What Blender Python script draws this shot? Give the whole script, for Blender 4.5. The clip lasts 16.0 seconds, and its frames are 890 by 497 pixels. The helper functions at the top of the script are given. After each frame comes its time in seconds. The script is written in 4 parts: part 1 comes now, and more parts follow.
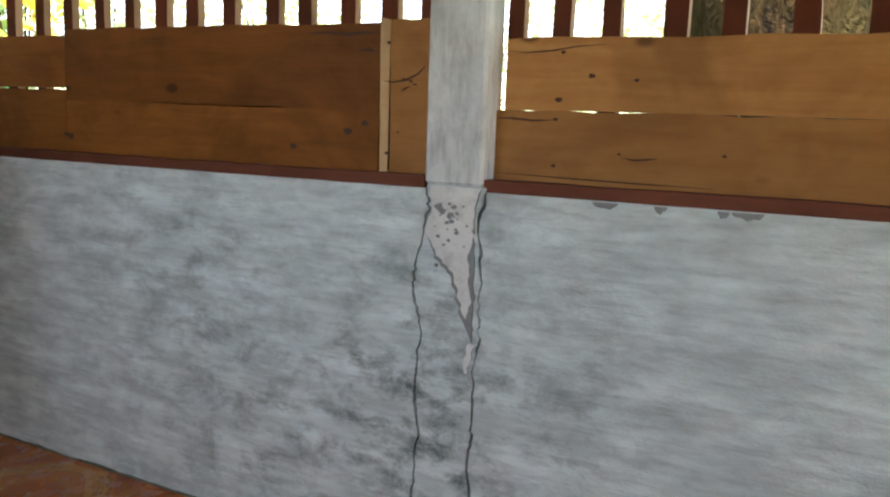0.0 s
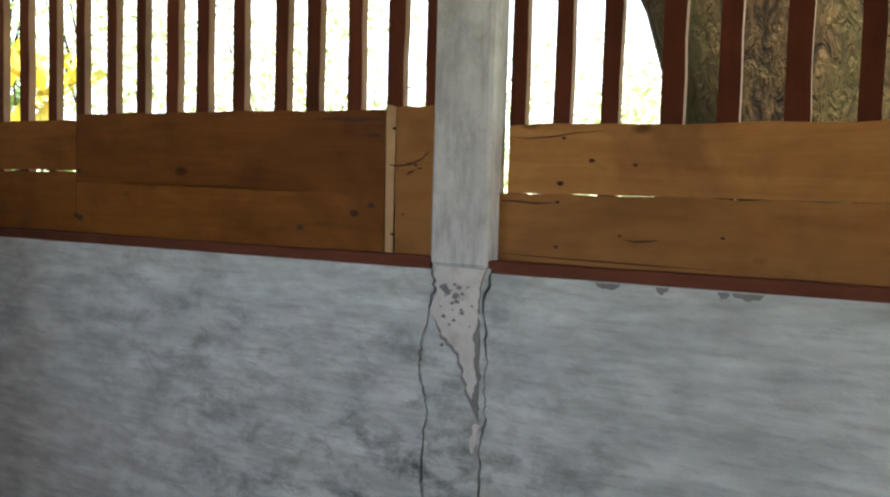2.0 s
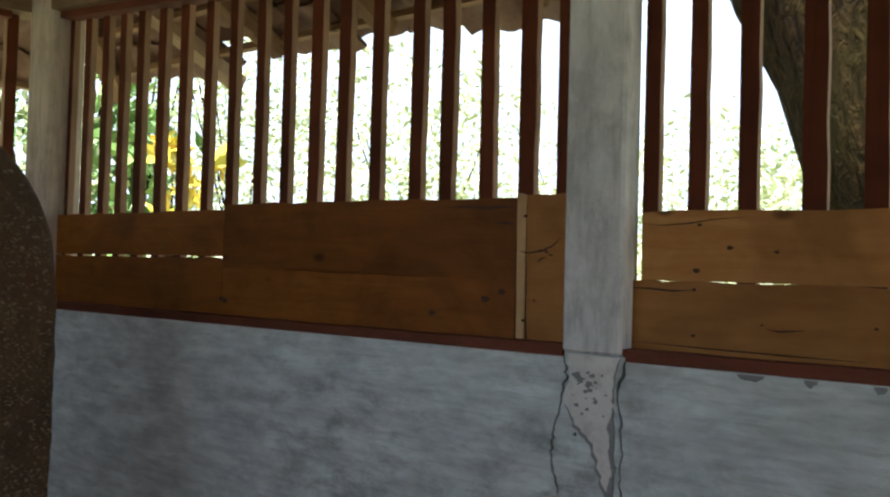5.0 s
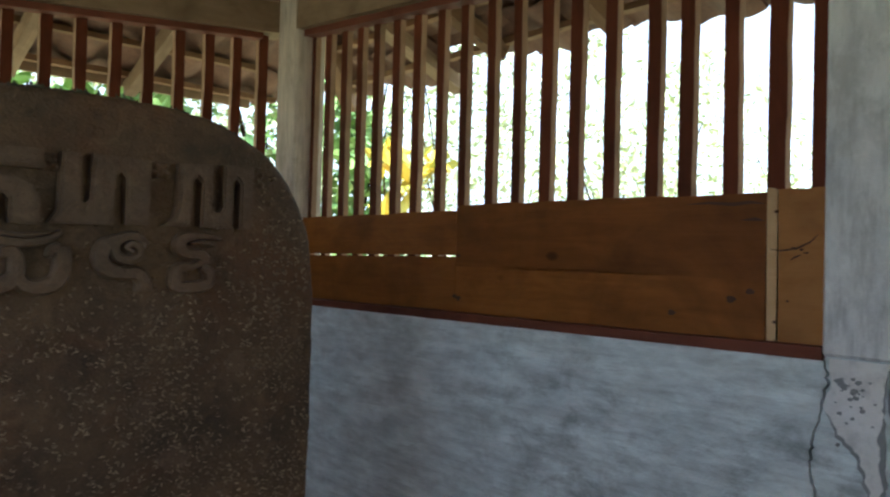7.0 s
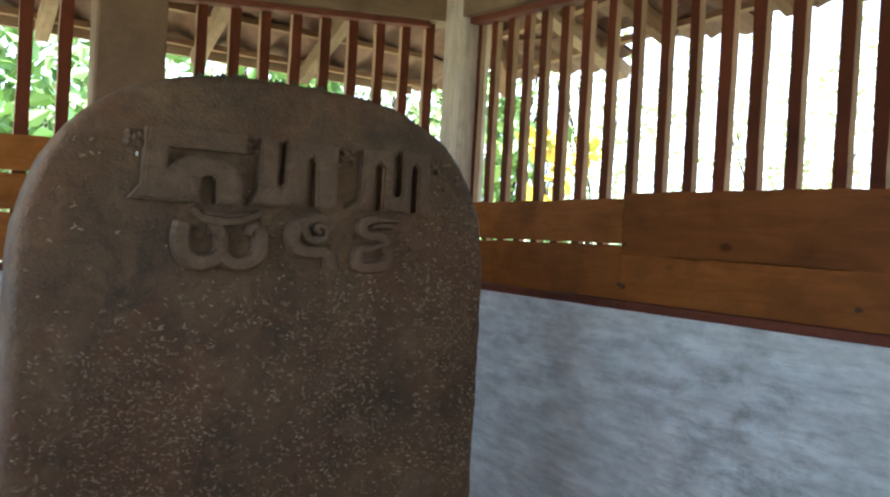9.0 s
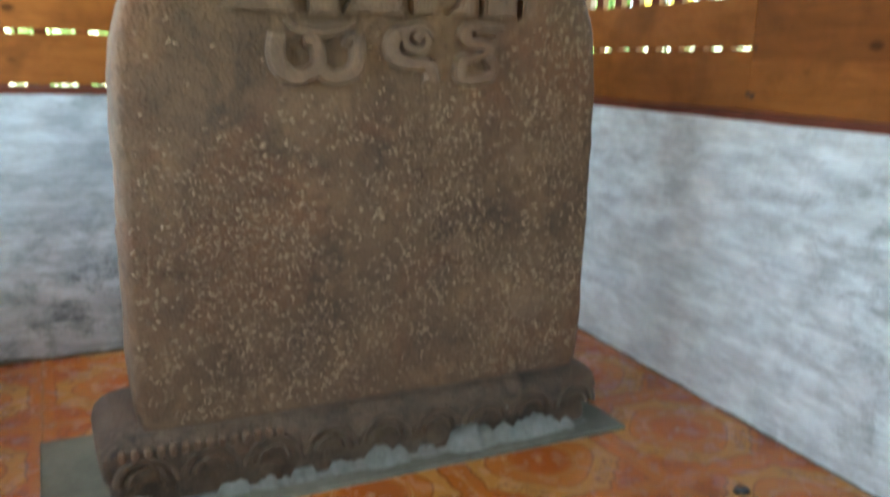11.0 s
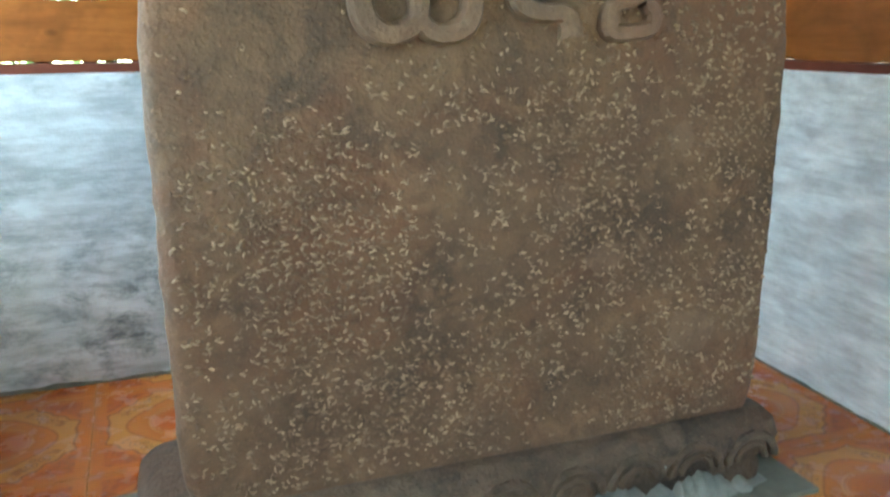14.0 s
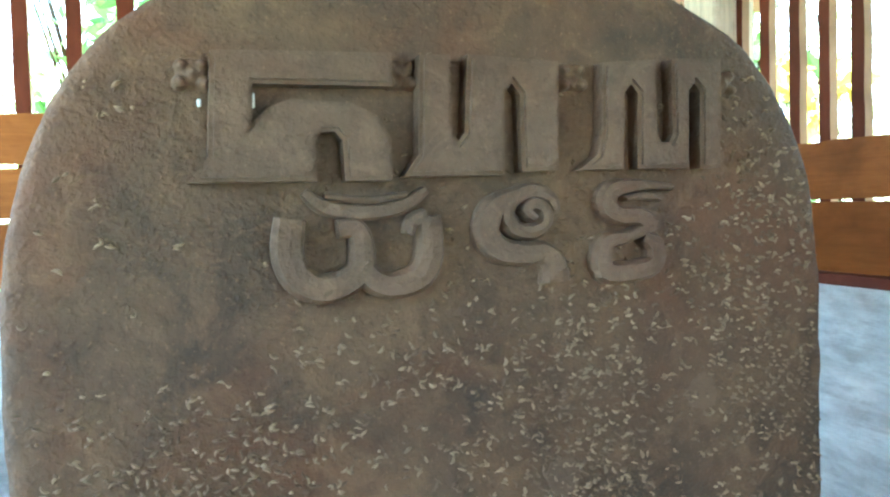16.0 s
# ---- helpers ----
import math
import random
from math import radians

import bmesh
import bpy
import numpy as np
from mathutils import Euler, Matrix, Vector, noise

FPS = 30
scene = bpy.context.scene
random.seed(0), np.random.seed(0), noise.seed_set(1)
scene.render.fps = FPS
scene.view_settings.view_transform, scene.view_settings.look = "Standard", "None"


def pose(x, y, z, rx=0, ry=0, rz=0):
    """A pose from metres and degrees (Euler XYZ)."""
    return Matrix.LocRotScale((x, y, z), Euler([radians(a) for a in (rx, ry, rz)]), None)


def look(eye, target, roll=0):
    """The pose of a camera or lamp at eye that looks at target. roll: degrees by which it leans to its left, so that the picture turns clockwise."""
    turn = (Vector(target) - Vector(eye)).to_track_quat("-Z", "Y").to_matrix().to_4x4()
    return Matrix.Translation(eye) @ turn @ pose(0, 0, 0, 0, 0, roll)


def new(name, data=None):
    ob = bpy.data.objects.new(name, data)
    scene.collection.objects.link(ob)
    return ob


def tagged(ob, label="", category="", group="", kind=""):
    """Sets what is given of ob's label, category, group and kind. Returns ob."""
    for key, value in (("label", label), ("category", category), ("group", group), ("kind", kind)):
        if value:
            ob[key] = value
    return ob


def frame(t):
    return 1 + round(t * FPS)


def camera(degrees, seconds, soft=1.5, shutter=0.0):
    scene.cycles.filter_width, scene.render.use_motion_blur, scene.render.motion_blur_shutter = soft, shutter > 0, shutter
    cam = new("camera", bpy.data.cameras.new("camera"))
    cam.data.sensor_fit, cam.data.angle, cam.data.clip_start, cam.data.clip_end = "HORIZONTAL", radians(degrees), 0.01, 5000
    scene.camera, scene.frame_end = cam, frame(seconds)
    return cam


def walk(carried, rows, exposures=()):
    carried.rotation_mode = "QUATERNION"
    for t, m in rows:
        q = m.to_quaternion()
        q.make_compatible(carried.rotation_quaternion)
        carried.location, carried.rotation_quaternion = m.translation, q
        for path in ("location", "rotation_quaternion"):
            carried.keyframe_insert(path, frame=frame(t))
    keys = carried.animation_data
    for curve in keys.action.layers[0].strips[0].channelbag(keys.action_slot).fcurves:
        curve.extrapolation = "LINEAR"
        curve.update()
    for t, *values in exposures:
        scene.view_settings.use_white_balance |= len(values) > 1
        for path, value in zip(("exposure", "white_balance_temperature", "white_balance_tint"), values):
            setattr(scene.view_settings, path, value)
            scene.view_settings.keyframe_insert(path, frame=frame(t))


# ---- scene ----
cam = camera(57.1, 16.0, soft=2.2, shutter=0.4)
PATH = [
    (0, (-0.689, 0.764, 0.85), (1.057, 1.695, 0.56), 2.0),
    (0.5, (-0.693, 0.765, 0.858), (1.059, 1.696, 0.612), 1.5),
    (1, (-0.7, 0.766, 0.86), (1.057, 1.699, 0.663), 1.5),
    (1.5, (-0.712, 0.771, 0.857), (1.053, 1.698, 0.698), 1.8),
    (2, (-0.721, 0.769, 0.876), (1.044, 1.702, 0.75), 1.6),
    (2.5, (-0.727, 0.764, 0.877), (1.015, 1.745, 0.838), 1.7),
    (3, (-0.735, 0.765, 0.887), (0.981, 1.792, 0.879), 1.7),
    (5.3, (-0.75, 0.788, 0.892), (0.83, 2.008, 0.953), 1.5),
    (5.5, (-0.754, 0.792, 0.892), (0.804, 2.045, 0.952), 1.5),
    (6, (-0.774, 0.807, 0.893), (0.707, 2.15, 0.94), 1.6),
    (6.5, (-0.786, 0.817, 0.898), (0.587, 2.271, 0.937), 1.4),
    (7, (-0.803, 0.828, 0.892), (0.473, 2.369, 0.93), 1.5),
    (7.5, (-0.82, 0.836, 0.885), (0.402, 2.42, 0.911), 2.0),
    (8, (-0.84, 0.833, 0.887), (0.325, 2.46, 0.907), 2.5),
    (8.5, (-0.878, 0.831, 0.9), (0.216, 2.505, 0.899), 3.1),
    (8.7, (-0.88, 0.836, 0.899), (0.17, 2.538, 0.894), 3.0),
    (10.8, (-0.866, 0.853, 0.839), (-0.074, 2.672, 0.59), 2.4),
    (11, (-0.837, 0.906, 0.86), (-0.085, 2.706, 0.418), 1.5),
    (11.5, (-0.787, 0.93, 1.013), (-0.14, 2.646, 0.216), -0.7),
    (12, (-0.734, 0.941, 1.027), (-0.18, 2.661, 0.171), -2.3),
    (12.5, (-0.698, 1.102, 1.007), (-0.188, 2.803, 0.087), -3.5),
    (13, (-0.789, 1.28, 0.966), (-0.226, 2.985, 0.086), -4.0),
    (13.5, (-0.776, 1.357, 0.888), (-0.204, 3.135, 0.174), -1.7),
    (14, (-0.758, 1.343, 0.825), (-0.201, 3.197, 0.323), -0.4),
    (14.5, (-0.764, 1.398, 0.866), (-0.178, 3.273, 0.493), 1.5),
    (15, (-0.699, 1.507, 0.901), (-0.162, 3.416, 0.641), 1.0),
    (15.5, (-0.665, 1.559, 0.891), (-0.07, 3.466, 0.779), -0.6),
    (16, (-0.609, 1.576, 0.907), (-0.069, 3.5, 0.823), -1.5),
]
EXPOSURES = [(0, 2.97, 5700, 6), (3, 2.3, 5700, 6), (5.5, 1.8, 5450, 5), (7, 2.15, 5150, 5), (8.5, 2.7, 5000, 5), (10.8, 3.95, 5300, 2), (11.5, 4.25, 5250, 0), (12.5, 4.25, 5200, -2), (13.5, 4.55, 5150, -5), (14.5, 4.5, 4950, -6), (16, 4.5, 4500, -7)]
walk(cam, [(t, look(eye, target, roll)) for t, eye, target, roll in PATH], EXPOSURES)

# ---- light ----
SUN_EL, SUN_AZ = radians(62), radians(250)
world = bpy.data.worlds.new("world")
scene.world = world
world.use_nodes = True
wn, wl = world.node_tree.nodes, world.node_tree.links
sky = wn.new("ShaderNodeTexSky")
sky.sky_type, sky.sun_disc = "NISHITA", False
sky.sun_elevation, sky.sun_rotation = SUN_EL, SUN_AZ
sky.air_density, sky.dust_density = 1.0, 8.0
wn["Background"].inputs["Strength"].default_value = 0.15
cloud = wn.new("ShaderNodeTexNoise")
cloud.inputs["Scale"].default_value, cloud.inputs["Detail"].default_value = 1.6, 5
veil = wn.new("ShaderNodeMix")
veil.data_type = "RGBA"
veil.inputs[0].default_value = 0.8
tone = wn.new("ShaderNodeMix")
tone.data_type = "RGBA"
tone.inputs[6].default_value, tone.inputs[7].default_value = (4.0, 4.15, 4.3, 1), (3.2, 3.35, 3.5, 1)
wl.new(cloud.outputs["Fac"], tone.inputs[0])
wl.new(sky.outputs[0], veil.inputs[6])
wl.new(tone.outputs[2], veil.inputs[7])
wl.new(veil.outputs[2], wn["Background"].inputs["Color"])
sun = new("sun", bpy.data.lights.new("sun", "SUN"))
sun.data.energy, sun.data.angle, sun.data.color = 5.0, radians(4), (1.0, 0.95, 0.87)
sun_dir = Vector((math.sin(SUN_AZ) * math.cos(SUN_EL), math.cos(SUN_AZ) * math.cos(SUN_EL), math.sin(SUN_EL)))
sun.matrix_world = look(sun_dir * 30, (0, 0, 0))


# ---- materials ----
class Nodes:
    """A small builder for node materials."""

    def __init__(self, name, rough=0.8, metal=0.0):
        self.mat = bpy.data.materials.new(name)
        self.mat.use_nodes = True
        self.t = self.mat.node_tree
        self.bsdf = self.t.nodes["Principled BSDF"]
        self.bsdf.inputs["Roughness"].default_value = rough
        self.bsdf.inputs["Metallic"].default_value = metal

    def put(self, node, key, value):
        if hasattr(value, "is_linked"):
            self.t.links.new(value, node.inputs[key])
        elif value is not None:
            node.inputs[key].default_value = value

    def math(self, op, a, b=None, c=None):
        n = self.t.nodes.new("ShaderNodeMath")
        n.operation = op
        for k, v in enumerate((a, b, c)):
            self.put(n, k, v)
        return n.outputs[0]

    def coords(self, kind="Object", scale=(1, 1, 1), shuffle=0.0, turn=0.0):
        tc = self.t.nodes.new("ShaderNodeTexCoord").outputs[kind]
        if shuffle:
            info = self.t.nodes.new("ShaderNodeObjectInfo")
            v = self.t.nodes.new("ShaderNodeVectorMath")
            v.operation = "ADD"
            self.t.links.new(tc, v.inputs[0])
            self.t.links.new(self.math("MULTIPLY", info.outputs["Random"], shuffle), v.inputs[1])
            tc = v.outputs[0]
        m = self.t.nodes.new("ShaderNodeMapping")
        m.inputs["Scale"].default_value = scale
        m.inputs["Rotation"].default_value = (0, 0, turn)
        self.t.links.new(tc, m.inputs[0])
        return m.outputs[0]

    def noise(self, vec, scale=5.0, detail=4.0, rough=0.55, warp=0.0):
        n = self.t.nodes.new("ShaderNodeTexNoise")
        for k, v in (("Vector", vec), ("Scale", scale), ("Detail", detail), ("Roughness", rough), ("Distortion", warp)):
            self.put(n, k, v)
        return n.outputs["Fac"]

    def voronoi(self, vec, scale, feature="F1"):
        n = self.t.nodes.new("ShaderNodeTexVoronoi")
        n.feature = feature
        self.put(n, "Vector", vec)
        self.put(n, "Scale", scale)
        return n.outputs["Distance"]

    def span(self, x, lo, hi, a=0.0, b=1.0):
        n = self.t.nodes.new("ShaderNodeMapRange")
        for k, v in enumerate((x, lo, hi, a, b)):
            self.put(n, k, v)
        return n.outputs[0]

    def mix(self, fac, a, b):
        n = self.t.nodes.new("ShaderNodeMix")
        n.data_type = "RGBA"
        self.put(n, 0, fac)
        for k, v in ((6, a), (7, b)):
            self.put(n, k, (*v, 1) if isinstance(v, tuple) else v)
        return n.outputs[2]

    def color(self, value):
        self.put(self.bsdf, "Base Color", (*value, 1) if isinstance(value, tuple) else value)
        return self

    def rough(self, value):
        self.put(self.bsdf, "Roughness", value)
        return self

    def bump(self, height, strength=0.5, distance=0.01):
        n = self.t.nodes.new("ShaderNodeBump")
        n.inputs["Strength"].default_value, n.inputs["Distance"].default_value = strength, distance
        self.put(n, "Height", height)
        self.t.links.new(n.outputs[0], self.bsdf.inputs["Normal"])
        return self


def plaster(name, pale, dark, streak, amount, fade=0.6, clean=None):
    """Thin whitewash brushed over grey cement, with dirt rubbed into it."""
    n = Nodes(name, 0.9)
    v = n.coords()
    brushed = n.coords(scale=streak)
    strokes = n.noise(brushed, 6.0, 6, 0.62, 0.15)
    scratch = n.noise(n.coords(scale=tuple(q * q for q in streak)), 9.0, 5, 0.65, 0.1)
    area = n.noise(v, 1.5, 3, 0.5, 0.3)
    smudge = n.noise(n.coords(scale=tuple(q ** 0.5 for q in streak)), 8.0, 9, 0.72, 0.25)
    col = n.mix(n.span(strokes, 0.34, 0.64), pale, tuple(q * fade for q in pale))
    col = n.mix(n.span(scratch, 0.5, 0.66, 0, 0.5), col, tuple(q * 0.48 for q in pale))
    col = n.mix(n.span(scratch, 0.46, 0.34, 0, 0.3), col, tuple(min(0.9, q * 1.12) for q in pale))
    blot = n.math("MULTIPLY", n.span(area, 0.38, 0.6, 0.1, 1.0), n.span(smudge, 0.47, 0.64))
    if clean:  # the dirt is rubbed in along one stretch of the wall and thins out to both sides of it
        sep = n.t.nodes.new("ShaderNodeSeparateXYZ")
        n.t.links.new(v, sep.inputs[0])
        along = n.math("ADD", sep.outputs[0], n.math("MULTIPLY", n.math("SUBTRACT", area, 0.5), 0.8))
        stretch = n.math("MULTIPLY", n.span(along, clean[0], clean[0] + 0.35, 0.22, 1.0), n.span(along, clean[1], clean[1] + 0.8, 1.0, 0.3))
        blot = n.math("MULTIPLY", blot, stretch)
    n.color(n.mix(n.math("MULTIPLY", blot, amount), col, dark))
    return n.bump(n.math("ADD", scratch, n.noise(v, 160, 2)), 0.3, 0.004).mat


def wood(name, pale, dark, rough=0.6, grain=1.0, knots=True):
    """Planed timber, grain along the local x axis."""
    n = Nodes(name, rough)
    n.bsdf.inputs["Specular IOR Level"].default_value = 0.18
    v = n.coords(scale=(1.2, 14, 14), shuffle=7.3)
    w = n.coords(scale=(1, 1, 1), shuffle=3.1)
    g = n.noise(v, 2.2, 6, 0.6, 1.2)
    fine = n.noise(n.coords(scale=(4, 90, 90), shuffle=5.0), 2.0, 3)
    stain = n.noise(w, 4.0, 4, 0.6, 0.5)
    col = n.mix(n.span(g, 0.25, 0.75, 0.1, 0.9), pale, dark)
    col = n.mix(n.math("MULTIPLY", n.span(fine, 0.45, 0.7), 0.25 * grain), col, dark)
    blotch = n.noise(n.coords(scale=(1, 2.2, 2.2), shuffle=6.1), 6.5, 6, 0.65, 1.0)
    col = n.mix(n.span(blotch, 0.4, 0.62, 0, 0.4), col, tuple(q * 1.12 for q in pale))
    col = n.mix(n.span(stain, 0.46, 0.7, 0, 0.6), col, tuple(q * 0.45 for q in dark))
    if knots:
        k = n.voronoi(n.coords(scale=(5, 9, 9), shuffle=2.0), 1.0)
        col = n.mix(n.span(k, 0.06, 0.12, 0.85, 0.0), col, tuple(q * 0.3 for q in dark))
    info = n.t.nodes.new("ShaderNodeObjectInfo")
    n.color(n.mix(n.span(info.outputs["Random"], 0, 1, 0.0, 0.45), col, tuple(q * 0.5 for q in dark)))
    return n.bump(fine, 0.25, 0.002).mat


def tile_glaze():
    """Glazed floor tile: an octagonal medallion with rings and sprigs in burnt orange."""
    n = Nodes("tile_glaze", 0.22)
    n.bsdf.inputs["Specular IOR Level"].default_value = 0.35
    sep = n.t.nodes.new("ShaderNodeSeparateXYZ")
    n.t.links.new(n.coords(), sep.inputs[0])
    x, y = n.math("ABSOLUTE", sep.outputs[0]), n.math("ABSOLUTE", sep.outputs[1])
    r = n.math("SQRT", n.math("ADD", n.math("MULTIPLY", x, x), n.math("MULTIPLY", y, y)))
    diag = n.math("MULTIPLY", n.math("ADD", x, y), 0.7071)
    w = n.coords(shuffle=9.0)
    wob = n.noise(w, 60, 2)
    oct8 = n.math("ADD", n.math("MAXIMUM", n.math("MAXIMUM", x, y), diag), n.math("MULTIPLY", n.math("SUBTRACT", wob, 0.5), 0.007))

    def band(q, a, b, soft=0.002):
        return n.math("MULTIPLY", n.span(q, a - soft, a + soft), n.span(q, b + soft, b - soft))

    cloud = n.noise(w, 22, 4, 0.6, 0.5)
    base = n.mix(n.span(cloud, 0.35, 0.7), (0.432, 0.147, 0.017), (0.352, 0.101, 0.009))
    # darker corner fields with leaf motifs between the plain bands that follow the joints
    edge = n.math("MAXIMUM", x, y)
    corner = n.math("MULTIPLY", n.span(edge, 0.176, 0.17), n.span(diag, 0.178, 0.186))
    base = n.mix(n.math("MULTIPLY", corner, 0.75), base, (0.3, 0.075, 0.008))
    motif = n.math("MULTIPLY", n.span(n.noise(w, 55, 3, 0.55, 0.6), 0.52, 0.57), corner)
    base = n.mix(n.math("MULTIPLY", motif, 0.7), base, (0.19, 0.05, 0.007))
    base = n.mix(n.math("MULTIPLY", n.span(edge, 0.194, 0.197), 0.45), base, (0.5, 0.23, 0.06))
    pale = n.mix(n.span(cloud, 0.3, 0.7), (0.52, 0.265, 0.058), (0.44, 0.2, 0.036))
    # the octagon's sides bow in and out like a bracket
    across = n.math("ABSOLUTE", n.math("MULTIPLY", n.math("SUBTRACT", x, y), 0.7071))
    bracket = n.math("MULTIPLY", n.math("COSINE", n.math("MULTIPLY", across, 130.0)), n.span(diag, 0.1, 0.16, 0, 0.0035))
    oct8 = n.math("ADD", oct8, bracket)
    col = n.mix(band(oct8, 0.0, 0.168), base, pale)
    col = n.mix(n.math("MULTIPLY", band(oct8, 0.165, 0.1705, 0.0015), 0.85), col, (0.17, 0.05, 0.008))
    # a sprig on each diagonal: two scrolls with leaves to either side
    p = n.math("SUBTRACT", diag, 0.144)

    def ring(q0, p0, a, b):
        dq, dp = n.math("SUBTRACT", across, q0), n.math("SUBTRACT", p, p0)
        return band(n.math("SQRT", n.math("ADD", n.math("MULTIPLY", dq, dq), n.math("MULTIPLY", dp, dp))), a, b, 0.0009)

    sprig = n.math("MAXIMUM", ring(0.0155, 0.001, 0.0095, 0.0125), ring(0.0, -0.014, 0.004, 0.0072))
    sprig = n.math("MAXIMUM", sprig, ring(0.0155, 0.001, 0.0, 0.0045))
    leaf = n.math("MULTIPLY", n.span(n.noise(w, 75, 2, 0.5, 0.5), 0.45, 0.5), n.math("MULTIPLY", band(across, 0.03, 0.056, 0.003), band(p, -0.013, 0.011, 0.003)))
    col = n.mix(n.math("MULTIPLY", n.math("MAXIMUM", sprig, leaf), 0.85), col, (0.22, 0.085, 0.015))
    # the lobed medallion, drawn in towards the corners
    xy = n.math("MULTIPLY", x, y)
    lobed = n.math("ADD", r, n.math("DIVIDE", n.math("MULTIPLY", n.math("MULTIPLY", xy, xy), 0.6), n.math("MAXIMUM", n.math("POWER", r, 3.0), 0.00001)))
    col = n.mix(band(lobed, 0.0, 0.132), col, n.mix(n.span(cloud, 0.35, 0.7), (0.44, 0.168, 0.027), (0.36, 0.118, 0.015)))
    col = n.mix(n.math("MULTIPLY", band(lobed, 0.128, 0.1335), 0.75), col, (0.216, 0.067, 0.011))
    petals = n.span(n.noise(w, 40, 2, 0.5, 0.3), 0.5, 0.58, 0, 0.35)
    col = n.mix(n.math("MULTIPLY", petals, band(r, 0.0, 0.064)), col, (0.288, 0.067, 0.009))
    for a, b, c in ((0.0, 0.08, (0.36, 0.11, 0.018)), (0.081, 0.0845, (0.56, 0.32, 0.12)), (0.0, 0.06, (0.34, 0.09, 0.012)), (0.074, 0.0765, (0.56, 0.3, 0.1)), (0.0, 0.007, (0.576, 0.378, 0.19))):
        col = n.mix(n.math("MULTIPLY", band(r, a, b), 0.6), col, c)
    dust = n.noise(n.coords("Generated"), 3, 3)
    n.color(n.mix(n.span(dust, 0.4, 0.8, 0.0, 0.08), col, (0.5, 0.36, 0.26)))
    return n.rough(n.span(cloud, 0.3, 0.7, 0.16, 0.34)).mat


def stone(name, pale, dark, red, speck=0.5, relief=0.7):
    n = Nodes(name, 0.78)
    v = n.coords()
    a, b, c = n.noise(v, 5, 6, 0.62, 0.3), n.noise(v, 34, 4, 0.6), n.noise(v, 150, 3, 0.6)
    col = n.mix(n.span(a, 0.36, 0.64), pale, dark)
    col = n.mix(n.span(n.noise(v, 3.1, 4, 0.6, 0.8), 0.5, 0.68, 0, 0.75), col, red)
    col = n.mix(n.span(b, 0.5, 0.7, 0, 0.45), col, tuple(q * 0.5 for q in dark))
    col = n.mix(n.span(n.noise(v, 15, 5, 0.65, 0.8), 0.52, 0.66, 0, 0.5), col, tuple(min(1, q * 1.35) for q in pale))
    col = n.mix(n.span(c, 0.58, 0.72, 0, speck), col, tuple(min(1, q * 1.6) for q in pale))
    n.color(col)
    pits = n.span(n.voronoi(n.coords(scale=(1, 1, 1.3)), 95), 0.1, 0.5)
    h = n.math("ADD", n.math("ADD", n.math("MULTIPLY", b, 1.6), c), n.math("ADD", n.math("MULTIPLY", n.noise(v, 78, 4, 0.6, 0.4), 1.3), n.math("MULTIPLY", pits, 0.35)))
    return n.bump(h, relief, 0.006).mat


def bark():
    """Furrowed bark, its ridges drawn out upwards."""
    n = Nodes("bark", 0.95)
    n.bsdf.inputs["Specular IOR Level"].default_value = 0.05
    v = n.coords(scale=(1, 1, 0.38))
    r = n.noise(v, 26, 5, 0.65, 0.7)
    a, b = n.noise(n.coords(scale=(1, 1, 0.5)), 40, 6, 0.7, 1.0), n.noise(n.coords(), 3, 4)
    col = n.mix(n.span(a, 0.35, 0.65), (0.08, 0.046, 0.016), (0.03, 0.0175, 0.007))
    col = n.mix(n.span(r, 0.4, 0.54, 0.85, 0.0), col, (0.01, 0.007, 0.004))
    n.color(n.mix(n.span(b, 0.45, 0.65, 0, 0.6), col, (0.055, 0.043, 0.011)))
    return n.bump(n.math("ADD", n.span(r, 0.35, 0.65), n.math("MULTIPLY", a, 0.5)), 1.0, 0.06).mat


def flecks():
    n = Nodes("worn_marks", 0.8)
    g = n.t.nodes.new("ShaderNodeNewGeometry")
    patchy = n.span(n.noise(n.coords(), 7, 4, 0.6), 0.35, 0.65)
    n.color(n.mix(n.math("MULTIPLY", n.math("POWER", g.outputs["Random Per Island"], 1.7), n.span(patchy, 0, 1, 0.45, 1.0)), (0.12, 0.078, 0.043), (0.41, 0.3, 0.182)))
    return n.bump(n.noise(n.coords(), 300, 2), 0.4, 0.002).mat


def plain(name, pale, dark, scale=8.0, rough=0.85, bump=0.3):
    n = Nodes(name, rough)
    v = n.coords(shuffle=4.0)
    a, b = n.noise(v, scale, 5, 0.6, 0.3), n.noise(v, scale * 9, 3)
    n.color(n.mix(n.math("ADD", n.span(a, 0.3, 0.7, 0, 0.7), n.span(b, 0.35, 0.7, 0, 0.3)), pale, dark))
    return n.bump(b, bump, 0.006).mat


def leafy(name, pale, dark):
    n = Nodes(name, 0.5)
    g = n.t.nodes.new("ShaderNodeNewGeometry")
    n.color(n.mix(g.outputs["Random Per Island"], pale, dark))
    n.bsdf.inputs["Transmission Weight"].default_value = 0.0
    return n.mat


